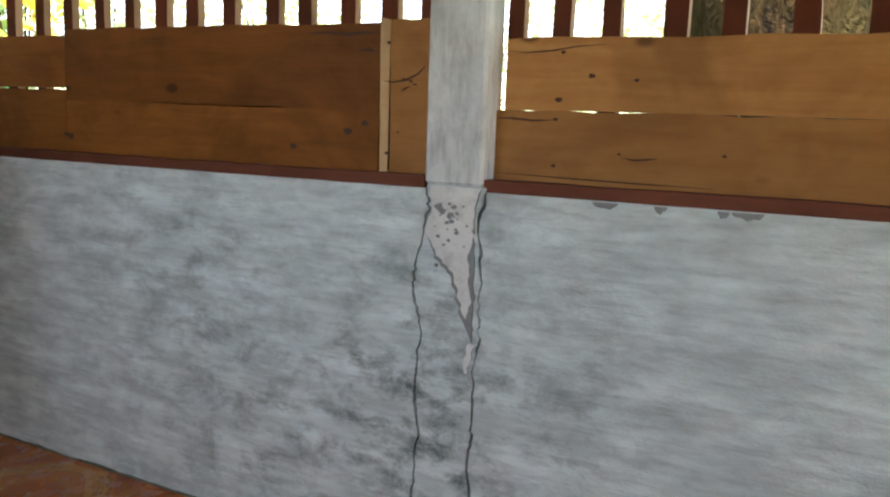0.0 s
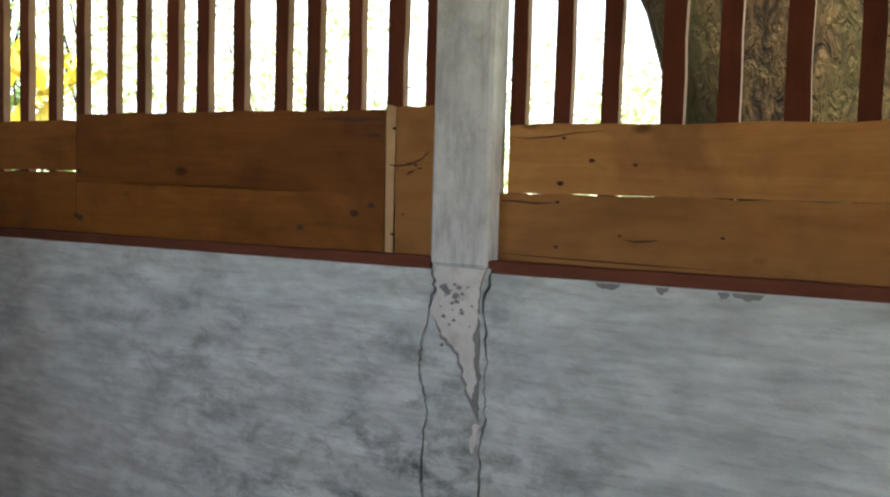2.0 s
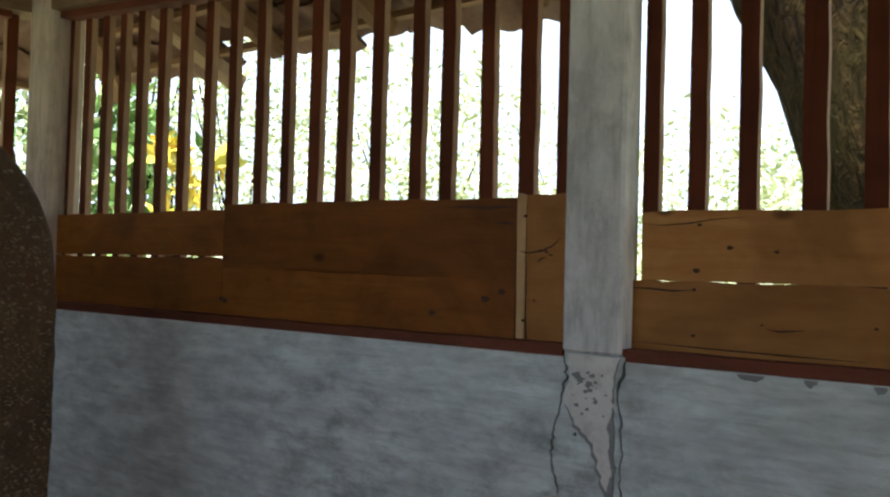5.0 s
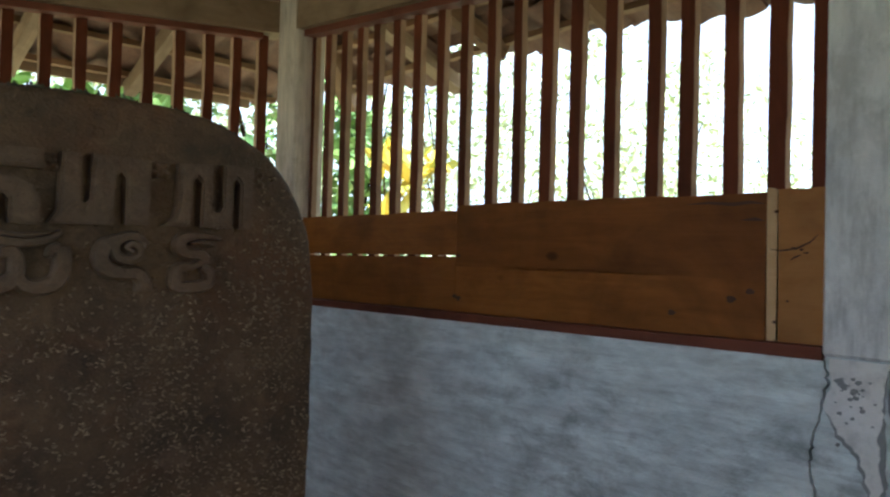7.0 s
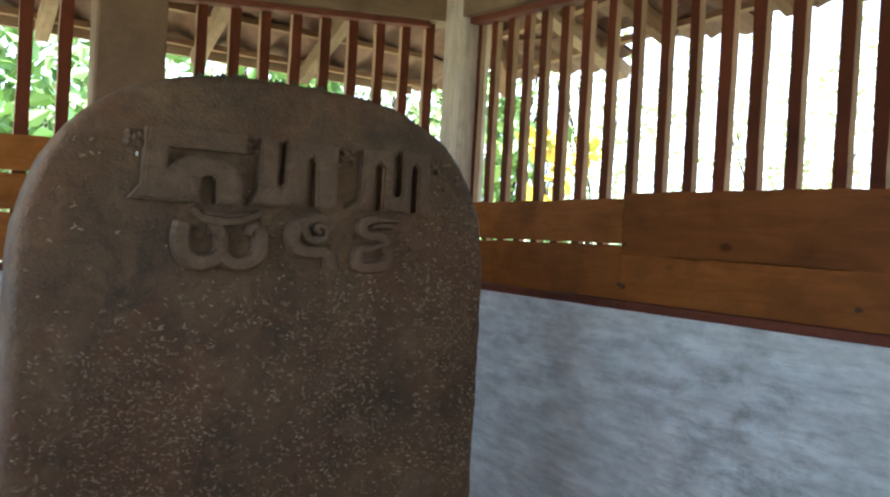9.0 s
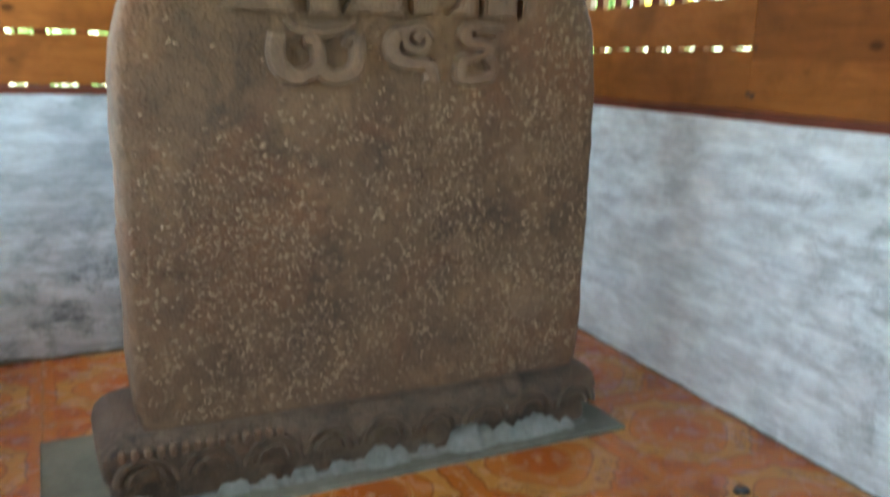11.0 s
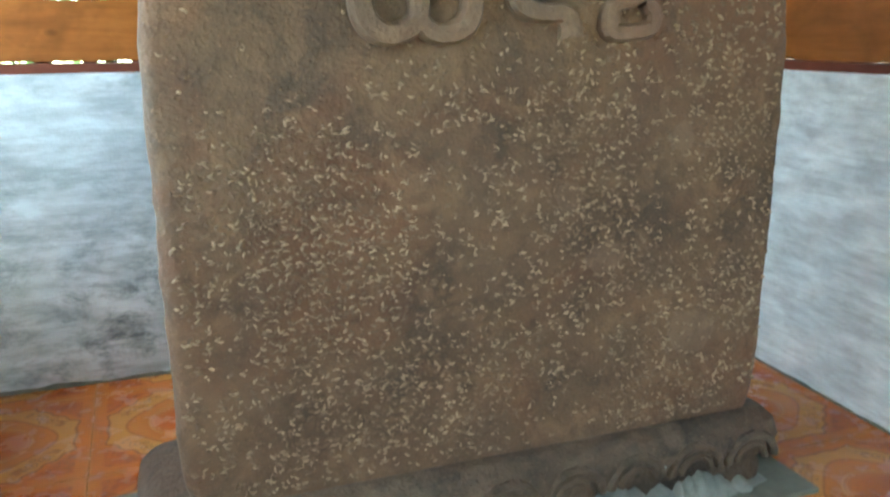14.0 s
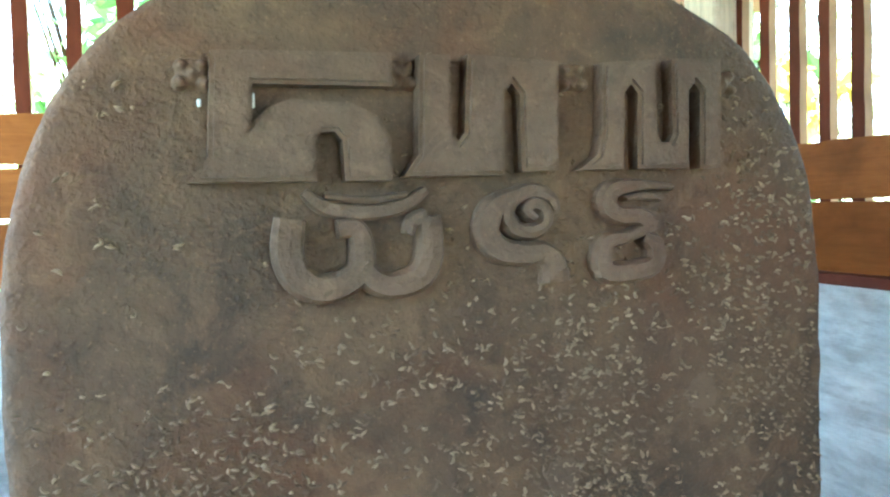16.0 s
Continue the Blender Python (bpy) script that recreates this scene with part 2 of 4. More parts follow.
# One whitewash in two tones: dimmer light coloured into north and west walls, east brighter.
M_WALL_SHADED = plaster("whitewash", (0.64, 0.7, 0.7), (0.12, 0.145, 0.145), (1, 1, 2.6), 1.0)
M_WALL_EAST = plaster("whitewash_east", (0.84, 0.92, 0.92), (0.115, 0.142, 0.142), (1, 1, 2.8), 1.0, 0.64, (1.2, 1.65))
M_POST = plaster("post_whitewash", (0.84, 0.85, 0.85), (0.34, 0.35, 0.35), (2.2, 2.2, 1), 0.5, 0.82)
# The back post's brown carries the shade of its backlit inner side.
M_POST_UNLIT = plain("unlit_brown", (0.2, 0.12, 0.065), (0.12, 0.072, 0.04), 5, 0.8)
M_LIMED = plaster("limed_post", (0.62, 0.53, 0.43), (0.3, 0.23, 0.16), (3.0, 3.0, 1), 0.6, 0.8)
M_PATCH = plaster("bare_plaster", (0.9, 0.89, 0.86), (0.5, 0.49, 0.47), (1.5, 1.5, 1.5), 0.35, 0.85)
# Near-black colour that supplies the shade inside the cracks.
M_CRACK = plain("crack_shade", (0.016, 0.016, 0.015), (0.008, 0.008, 0.008), 30)
M_CHIP = plain("bare_cement", (0.34, 0.35, 0.35), (0.22, 0.23, 0.23), 30)
M_BOARD = wood("raw_board", (0.42, 0.158, 0.026), (0.2, 0.064, 0.01))
M_BOARD_PALE = wood("pale_board", (0.57, 0.29, 0.085), (0.39, 0.158, 0.036))
M_BOARD_DARK = wood("dark_board", (0.32, 0.112, 0.019), (0.15, 0.048, 0.008))
M_SPLINT = wood("pale_splint", (0.72, 0.5, 0.26), (0.6, 0.38, 0.17), 0.7, 0.5, False)
M_BAR = wood("stained_bar", (0.175, 0.043, 0.016), (0.085, 0.021, 0.008), 0.7, 0.6, False)
# The bars' narrow sides are coloured pale for the daylight striking them.
M_BAR_EDGE_LIT = wood("daylit_bar_edge", (0.42, 0.27, 0.17), (0.3, 0.18, 0.1), 0.7, 0.6, False)
M_KNOT = plain("dark_knot", (0.09, 0.036, 0.013), (0.045, 0.018, 0.008), 60, 0.8)
M_RAIL = wood("red_rail", (0.21, 0.07, 0.04), (0.12, 0.038, 0.022), 0.7, 0.6, False)
M_BEAM = wood("limed_beam", (0.38, 0.27, 0.165), (0.22, 0.14, 0.08), 0.75)
M_RAFTER = wood("old_rafter", (0.33, 0.2, 0.105), (0.18, 0.1, 0.05), 0.8)
M_TILE = tile_glaze()
M_GROUT = plain("grout", (0.58, 0.3, 0.12), (0.46, 0.2, 0.07), 20)
M_CEMENT = plain("cement_bed", (0.2, 0.205, 0.155), (0.09, 0.092, 0.065), 5)
M_LIME = plain("lime_mortar", (0.3, 0.315, 0.275), (0.15, 0.158, 0.135), 40, 0.9, 0.8)
M_STELE = stone("weathered_stone", (0.15, 0.094, 0.047), (0.066, 0.043, 0.024), (0.13, 0.058, 0.024), 0.5, 0.55)
M_MARK = flecks()
M_MOSS = plain("dry_moss", (0.07, 0.075, 0.035), (0.04, 0.035, 0.02), 50)
M_WORN = stone("worn_stone", (0.165, 0.108, 0.06), (0.105, 0.07, 0.042), (0.14, 0.078, 0.04), 0.2, 0.35)
M_GLYPH = stone("relief_stone", (0.165, 0.108, 0.062), (0.1, 0.067, 0.04), (0.125, 0.064, 0.033), 0.3, 0.45)
M_BASE = stone("base_stone", (0.118, 0.085, 0.05), (0.036, 0.026, 0.016), (0.088, 0.048, 0.023), 0.4)
M_CLAY = plain("clay_tile", (0.21, 0.105, 0.06), (0.085, 0.046, 0.03), 9, 0.85)
M_EARTH = plain("earth", (0.3, 0.25, 0.16), (0.16, 0.17, 0.07), 0.9, 0.95)
M_BARK = bark()
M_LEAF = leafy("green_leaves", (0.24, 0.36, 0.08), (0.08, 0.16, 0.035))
# Bright haze over the distant bushes is mixed into this leaf colour.
M_LEAF_HAZE = leafy("hazy_leaves", (0.5, 0.52, 0.27), (0.36, 0.41, 0.19))
M_LEAF_GOLD = leafy("yellow_leaves", (0.75, 0.5, 0.04), (0.35, 0.35, 0.05))
M_HOLE = plain("burnt_hole", (0.05, 0.045, 0.04), (0.02, 0.02, 0.02), 60)

# ---- the plan ----
SKEW = radians(3.5)  # floor, back wall and stele stand askew to the east wall
XW = 0.6             # inner face of the east wall
SILL = 0.75          # top of the half walls
VB = 3.447           # inner face of the back wall
UL, YF = -1.45, -0.55  # inner faces of the west and the front wall
HERE = pose(0, 0, 0, 0, 0, math.degrees(SKEW))


def grid(u, v, z=0.0):
    return HERE @ Vector((u, v, z))


def bake(name, bm, mat, smooth=False):
    me = bpy.data.meshes.new(name)
    bmesh.ops.recalc_face_normals(bm, faces=bm.faces[:])
    bm.to_mesh(me)
    bm.free()
    me.materials.append(mat)
    if smooth:
        me.polygons.foreach_set("use_smooth", [True] * len(me.polygons))
    return me


def part(name, bm, mat, parent=None, label="", at=None, smooth=False):
    ob = new(name, bm if isinstance(bm, bpy.types.Mesh) else bake(name, bm, mat, smooth))
    ob.parent = parent
    if at is not None:
        ob.matrix_basis = at
    return tagged(ob, label)


def thing(name, label, category, at=None, group="", kind=""):
    ob = new(name)
    ob.empty_display_size = 0.1
    if at is not None:
        ob.matrix_basis = at
    return tagged(ob, label, category, group, kind)


def box(size, bevel=0.003, bm=None, at=None):
    bm = bm or bmesh.new()
    made = bmesh.ops.create_cube(bm, size=1, matrix=(at or Matrix()) @ Matrix.Diagonal((*size, 1)))
    if bevel:
        edges = {e for v in made["verts"] for e in v.link_edges}
        bmesh.ops.bevel(bm, geom=list(edges), offset=bevel, segments=1, affect="EDGES")
    return bm


def slab(outline, depth, bevel=0.0, bm=None):
    """An outline of (x, z) points, filled and pushed back along +y by depth, its front rim bevelled."""
    bm = bm or bmesh.new()
    front = [bm.verts.new((x, 0, z)) for x, z in outline]
    face = bm.faces.new(front)
    back = bmesh.ops.extrude_face_region(bm, geom=[face], use_keep_orig=True)
    bmesh.ops.translate(bm, vec=(0, depth, 0), verts=[g for g in back["geom"] if isinstance(g, bmesh.types.BMVert)])
    if bevel:
        rim = [e for e in bm.edges if e.verts[0] in front and e.verts[1] in front]
        bmesh.ops.bevel(bm, geom=rim, offset=bevel, segments=2, affect="EDGES", clamp_overlap=True)
    return bm


EAST = Matrix(((0, 1, 0, 0), (1, 0, 0, 0), (0, 0, 1, 0), (0, 0, 0, 1)))  # slab's x to world y, its depth to world +x


def board(length, height, thick=0.02, rag=0.003, seed=0, edge=False):
    """A sawn board, centred, long in x, with slightly wandering edges."""
    rng = random.Random(seed)
    n = max(4, int(length / 0.06))
    bm = bmesh.new()
    rows = []
    for k in range(n + 1):
        x = -length / 2 + length * k / n
        lo, hi = -height / 2 + rng.uniform(-rag, rag) * 0.4, height / 2 + rng.uniform(-rag, rag)
        rows.append([bm.verts.new(p) for p in ((x, -thick / 2, lo), (x, -thick / 2, hi), (x, thick / 2, hi), (x, thick / 2, lo))])
    for a, b in zip(rows, rows[1:]):
        for k in range(4):
            face = bm.faces.new((a[k], a[(k + 1) % 4], b[(k + 1) % 4], b[k]))
            face.material_index = int(edge and k in (1, 3))
    bm.faces.new(rows[0])
    bm.faces.new(rows[-1][::-1])
    return bm


# ---- ground, floor and walls ----
bm = bmesh.new()
n = 60
for i in range(n + 1):
    for j in range(n + 1):
        x, y = ((2 * i / n - 1) ** 3) * 60, ((2 * j / n - 1) ** 3) * 60 + 1.5
        far = max(0.0, math.hypot(x, y - 1.5) - 4)
        bm.verts.new((x, y, -0.25 + 0.05 * noise.noise((x, y, 0)) + far * 0.06 * (1 + 0.3 * noise.noise((x * 0.1, y * 0.1, 3)))))
bm.verts.ensure_lookup_table()
for i in range(n):
    for j in range(n):
        a = i * (n + 1) + j
        bm.faces.new([bm.verts[k] for k in (a, a + n + 1, a + n + 2, a + 1)])
tagged(part("ground", bm, M_EARTH, smooth=True), "dry earth and weeds sloping up round the shelter", "ground", kind="structure")

floor = part("floor", box((2.53, 4.26, 0.26), 0), M_GROUT, at=HERE @ pose(-0.315, 1.45, -0.137))
tagged(floor, "floor of glazed orange tiles with octagon medallions", "floor", kind="structure")

# east half wall, split by two cracks beside the buried post
CRACK_N = ((1.495, 0.75), (1.485, 0.704), (1.51, 0.606), (1.515, 0.561), (1.496, 0.486), (1.505, 0.377), (1.494, 0.287), (1.505, 0.148), (1.5, -0.02))
CRACK_S = ((1.376, 0.75), (1.391, 0.683), (1.378, 0.59), (1.382, 0.525), (1.377, 0.472), (1.389, 0.426), (1.387, 0.304), (1.393, 0.257), (1.383, -0.02))


def jagged(line, seed, steps=9, amount=0.0034):
    rng = random.Random(seed)
    out = []
    for (y0, z0), (y1, z1) in zip(line, line[1:]):
        for k in range(steps):
            f = k / steps
            out.append((y0 + (y1 - y0) * f + rng.uniform(-amount, amount), z0 + (z1 - z0) * f))
    return out + [line[-1]]


north, south = jagged(CRACK_N, 3), jagged(CRACK_S, 4)


def gap(line, wide, sign):
    """The far lip of a crack: the same line, apart by a width that wanders."""
    return [(y + sign * wide * (0.3 + 1.9 * abs(noise.noise((y * 9, z * 17, 1.7))) + 0.5 * abs(noise.noise((y, z * 60, 2.7)))), z) for y, z in line]


wall_a = part("wall_east_north", slab([(3.62, -0.02), (3.62, SILL - 0.008)] + [(y, min(z, SILL - 0.008)) for y, z in gap(north, 0.0046, 1)], 0.12), M_WALL_EAST, at=pose(XW, 0, 0) @ EAST)
wall_b = part("wall_east_south", slab([(y, min(z, SILL - 0.008)) for y, z in gap(south, 0.0045, -1)] + [(YF - 0.12, -0.02), (YF - 0.12, SILL - 0.008)], 0.12), M_WALL_EAST, at=pose(XW, 0, 0) @ EAST)
tagged(wall_a, "whitewashed half wall, brushed grey and stained", "wall", kind="structure")
tagged(wall_b, "whitewashed half wall, brushed grey and stained", "wall", kind="structure")
pier = part("wall_pier", slab(north + south[::-1], 0.1), M_WALL_EAST, at=pose(XW + 0.002, 0, 0) @ EAST)
tagged(pier, "cracked strip of plaster below the concrete post", "wall", kind="structure")
# a dark sheet behind both cracks, giving them their shade
part("crack_backing", box((0.02, 0.2, 0.77), 0), M_CRACK, pier, at=EAST.inverted() @ pose(0.035, 1.44, 0.365))


def half_wall(name, u0, v0, u1, v1, at):
    """A plain half wall between two corners of its plan."""
    ob = part(name, box((u1 - u0, v1 - v0, SILL + 0.02), 0.004), M_WALL_SHADED, at=at @ pose((u0 + u1) / 2, (v0 + v1) / 2, SILL / 2 - 0.01))
    return tagged(ob, "whitewashed half wall, brushed grey and stained", "wall", kind="structure")


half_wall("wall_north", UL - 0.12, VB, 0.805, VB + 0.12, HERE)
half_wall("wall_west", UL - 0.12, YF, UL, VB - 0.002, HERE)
# Unseen south wall, added: dark timber cuts bounce, its opening lets light in.
for u0, u1, z0 in ((UL - 0.12, -0.35, 0.0), (-0.35, 0.56, 2.0)):
    ws = part("wall_south", box((u1 - u0, 0.12, 2.1 - z0), 0.004), M_RAFTER, at=HERE @ pose((u0 + u1) / 2, YF - 0.063, (2.1 + z0) / 2 - 0.02))
    tagged(ws, "added unseen timber wall, dark against bounce light, round an opening", "wall", kind="structure")

# Boarding added out of view to hold back western light from the stele.
light_block_west = part("wall_west_boards", box((0.03, 1.9, 1.2), 0.004), M_RAFTER, at=HERE @ pose(UL - 0.07, 0.4, SILL + 0.605))
tagged(light_block_west, "added unseen timber boarding that blocks light from the west", "wall", kind="structure")


def wall_foot(name, length, high, at, seed, label):
    """A ragged cement fillet where a wall meets the tiles."""
    k = int(length / 0.02)
    top = [(length * q / k, high * (0.75 + 0.7 * noise.noise((q * 0.17, seed, 0)) + 0.4 * noise.noise((q * 0.6, seed, 4)))) for q in range(k + 1)]
    return tagged(part(name, slab([(0, -0.001)] + top + [(length, -0.001)], 0.012), M_CEMENT, at=at), label, "baseboard", kind="structure")


wall_foot("baseboard_north", 2.2, 0.012, HERE @ pose(UL + 0.003, VB - 0.003, 0), 3, "grey cement stain along the foot of the wall")
wall_foot("baseboard_east", 3.3, 0.007, pose(XW - 0.003, 0.1, 0) @ EAST, 8, "thin grey cement line along the foot of the wall")


# concrete posts
def post(name, wide, deep, top, at, label):
    ob = part(name, box((wide, deep, top - SILL), 0.006), M_POST_UNLIT if "unlit" in label else M_LIMED if "timber" in label else M_POST, at=at @ pose(0, 0, (top + SILL) / 2))
    return tagged(ob, label, "post", kind="structure")


post("post_east", 0.07, 0.117, 1.95, pose(XW + 0.033, 1.44, 0), "whitewashed square concrete post above the half wall")
post("post_corner", 0.12, 0.13, 1.95, pose(XW + 0.058, 3.43, 0, 0, 0, 2), "limed beige square timber corner post")
# backlit, so its shade is put into a brown colour
post("post_north", 0.2, 0.11, 1.95, HERE @ pose(-0.288, VB + 0.058, 0), "square post in the back wall, its unlit side coloured brown")
for u, v in ((UL - 0.06, VB + 0.06), (UL - 0.06, 0.86), (UL - 0.06, 0.14)):
    post("post_outer", 0.12, 0.12, 1.95, HERE @ pose(u, v, 0), "whitewashed square concrete post above the half wall")


# ---- slatted screens ----
def screen(label, at, bars, ends, top, boards, bar_wide=0.034, foot=0.0):
    """Bars on a bottom rail, with boards nailed over their foot. Local x runs along the wall, +y outwards."""
    rng = random.Random(int(1000 * (ends[0] + 7)))
    ob = thing("slatted_screen", label, "window screen", at, "slatted screens above the half walls")
    a, b = ends
    part("bottom_rail", board(b - a, 0.021, 0.075, 0.001, 5), M_RAIL, ob, "red-brown painted rail", pose((a + b) / 2, 0.04, SILL + foot + 0.011))
    for x in bars:
        z = top(x) + 0.03
        w = bar_wide * rng.uniform(0.88, 1.12)
        lean = pose(x, 0.075, (SILL + 0.02 + z) / 2, 0, 90 + rng.uniform(-0.35, 0.35), 0)
        bar = part("bar", board(z - SILL - 0.02, w, 0.02, 0.0016, rng.random(), True), M_BAR, ob, "", lean @ pose(0, 0, 0, 180))
        # pale sides hold the outdoor light in their colour
        bar.data.materials.append(M_BAR_EDGE_LIT)
    za, zb = top(a), top(b)
    tilt = math.degrees(math.atan2(za - zb, b - a))
    part("head_rail", board(math.hypot(b - a, zb - za), 0.03, 0.05, 0.0012, 6), M_RAIL, ob, "red-brown painted rail", pose((a + b) / 2, 0.052, (za + zb) / 2 + 0.004, 0, tilt, 0))
    for k, (x0, x1, z0, z1, pale, tilt) in enumerate(boards):
        part("board", board(x1 - x0, z1 - z0, 0.018, 0.0028, rng.random()), (M_BOARD, M_BOARD_PALE, M_SPLINT, M_BOARD_DARK)[pale], ob, "", pose((x0 + x1) / 2, 0.054, (z0 + z1) / 2, 0, tilt, 0))
    return ob


KNOTS_N = ((1.609, 1.006, 0.003), (1.609, 0.8, 0.003), (1.66, 0.855, 0.006), (2.518, 0.915, 0.005), (2.515, 0.8, 0.007), (1.7, 0.838, 0.007), (1.835, 0.804, 0.006), (2.53, 0.805, 0.006), (1.575, 0.938, 0.0025), (1.56, 0.935, 0.0025), (1.585, 0.84, 0.002))
KNOTS_S = ((1.266, 0.905, 0.009), (1.262, 0.984, 0.006), (1.27, 0.793, 0.006), (0.988, 0.822, 0.005), (1.134, 0.938, 0.006), (1.27, 0.872, 0.006), (1.156, 0.818, 0.004), (1.21, 0.945, 0.008))
E_AT = pose(XW, 0, 0) @ EAST
E_BARS_N = [3.36, 3.257, 3.154, 3.06, 2.965, 2.859, 2.755, 2.643, 2.539, 2.427, 2.327, 2.225, 2.131, 2.025, 1.907, 1.823, 1.719, 1.622]
E_BARS_S = [1.359, 1.275, 1.188, 1.083, 0.993, 0.891, 0.79] + [0.68 - 0.1 * k for k in range(12)]
rise_e = lambda y: 1.70 - 0.085 * (3.45 - y)
screen_n = screen("brown slatted screen with raw boards nailed across its foot", E_AT, E_BARS_N + [1.538], (1.5, 3.37), rise_e, (
    (2.53, 3.37, 0.7647, 0.911, 0, 0), (2.53, 3.37, 0.9175, 1.041, 0, 0),
    (1.629, 2.529, 0.759, 0.884, 0, -0.7), (1.629, 2.527, 0.8822, 1.049, 3, -0.7),
    (1.502, 1.607, 0.763, 1.047, 1, 0), (1.604, 1.627, 0.763, 1.05, 2, 0.8)), foot=-0.008)
screen_s = screen("brown slatted screen with raw boards nailed across its foot", E_AT, E_BARS_S, (YF, 1.38), lambda y: 1.62, (
    (YF, 1.386, 0.757, 0.8802, 1, -0.35), (YF, 1.366, 0.8818, 1.003, 1, -0.35)), foot=-0.008)


def knot(screen_ob, y, z, r, mat):
    """A dark knot in a board, a hair proud of its face."""
    pts = [(r * 1.5 * math.cos(a) * (1 + 0.25 * math.sin(3 * a + y * 40)), r * math.sin(a)) for a in [math.tau * k / 10 for k in range(10)]]
    part("knot", slab(pts, 0.003), mat, screen_ob, "", pose(y, 0.0444, z))


def split(screen_ob, pts, wide):
    """A dark hairline split in a board, tapered to both ends."""
    k = len(pts) - 1
    lo = [(y - wide * 0.3, z - wide * (0.2 + math.sin(math.pi * i / k))) for i, (y, z) in enumerate(pts)]
    hi = [(y + wide * 0.3, z + wide * (0.2 + math.sin(math.pi * i / k))) for i, (y, z) in enumerate(pts)]
    part("split", slab(lo + hi[::-1], 0.003), M_KNOT, screen_ob, "", pose(0, 0.0442, 0))


split(screen_n, [(1.53, 0.962), (1.545, 0.948), (1.57, 0.937), (1.6, 0.933), (1.622, 0.936)], 0.0016)
split(screen_n, [(1.56, 0.926), (1.572, 0.921), (1.58, 0.916)], 0.0016)
split(screen_n, [(1.545, 0.93), (1.55, 0.929), (1.558, 0.93)], 0.0015)
split(screen_n, [(1.632, 1.022), (1.66, 1.026), (1.7, 1.023), (1.75, 1.028), (1.8, 1.027)], 0.003)
split(screen_n, [(1.633, 0.99), (1.65, 0.993), (1.68, 0.992)], 0.003)
split(screen_s, [(1.364, 0.987), (1.33, 0.984), (1.28, 0.987), (1.24, 0.993), (1.19, 0.996)], 0.0011)
split(screen_s, [(1.386, 0.872), (1.35, 0.872), (1.31, 0.869), (1.275, 0.871)], 0.0018)
split(screen_s, [(1.15, 0.812), (1.13, 0.809), (1.11, 0.811), (1.09, 0.813)], 0.0015)
split(screen_s, [(1.386, 0.776), (1.25, 0.773), (1.12, 0.771), (1.0, 0.77)], 0.0012)
for y, z, r in KNOTS_N:
    knot(screen_n, y, z, r, M_KNOT)
for y, z, r in KNOTS_S:
    knot(screen_s, y, z, r * 0.48, M_KNOT)
N_AT = HERE @ pose(0, VB, 0)
N_BARS = [0.785 - 0.1065 * k for k in range(9)]
rise_n = lambda u: 1.70 - 0.095 * (0.78 - u)
screen("brown slatted screen with three raw boards across its foot", N_AT, N_BARS, (-0.187, 0.76), rise_n, (
    (-0.187, 0.76, 0.776, 0.913, 0, 0), (-0.187, 0.76, 0.921, 1.024, 0, 0), (-0.187, 0.76, 1.033, 1.135, 0, 0)))
screen("brown slatted screen with three raw boards across its foot", N_AT, [-0.46 - 0.1035 * k for k in range(10)], (UL, -0.39), lambda u: 1.62, (
    (UL, -0.39, 0.776, 0.913, 0, 0), (UL, -0.39, 0.921, 1.024, 0, 0), (UL, -0.39, 1.033, 1.135, 0, 0)))


def beam(name, a, b, wide, high, mat, label, category="beam"):
    a, b = Vector(a), Vector(b)
    turn = (b - a).to_track_quat("X", "Z").to_matrix().to_4x4()
    ob = part(name, board((b - a).length, high, wide, 0.002, round(a.x * 7 + b.y, 2)), mat, None, "", Matrix.Translation((a + b) / 2) @ turn)
    return tagged(ob, label, category, kind="structure")


beam("wall_plate_east", (XW + 0.06, 3.55, 1.775), (XW + 0.06, 1.5, 1.6), 0.12, 0.11, M_BEAM, "limewashed timber wall plate over the screen")
beam("wall_plate_east", (XW + 0.06, 1.499, 1.66), (XW + 0.06, YF, 1.66), 0.12, 0.1, M_BEAM, "limewashed timber wall plate over the screen")
beam("wall_plate_north", grid(0.86, VB + 0.06, 1.773), grid(-0.23, VB + 0.06, 1.67), 0.12, 0.11, M_BEAM, "limewashed timber wall plate over the screen")
beam("wall_plate_north", grid(-0.231, VB + 0.06, 1.67), grid(UL - 0.1, VB + 0.06, 1.67), 0.12, 0.1, M_BEAM, "limewashed timber wall plate over the screen")

# ---- roof ----
PITCH = 0.42


def roof_east(x):
    return 1.702 + (1.25 - x) * PITCH


def roof_north(v):
    return 1.655 + (4.1 - v) * PITCH


def sheet(name, corners, thick, mat, label):
    bm = bmesh.new()
    low = [bm.verts.new(p) for p in corners]
    high = [bm.verts.new(Vector(p) + Vector((0, 0, thick))) for p in corners]
    bm.faces.new(low)
    bm.faces.new(high[::-1])
    for k in range(len(low)):
        j = (k + 1) % len(low)
        bm.faces.new((low[k], low[j], high[j], high[k]))
    return tagged(part(name, bm, mat), label, "roof", kind="structure")


roof_e = sheet("roof_east", [(1.25, 4.05, 1.75), (1.25, -1.3, 1.75), (-0.35, 0.6, 2.46), (-0.35, 2.4, 2.46)], 0.03, M_CLAY, "clay tile roof slope on battens")
roof_n = sheet("roof_north", [(1.23, 4.09, 1.77), (-0.37, 2.42, 2.46), (-2.2, 4.0, 1.77)], 0.03, M_CLAY, "clay tile roof slope on battens")
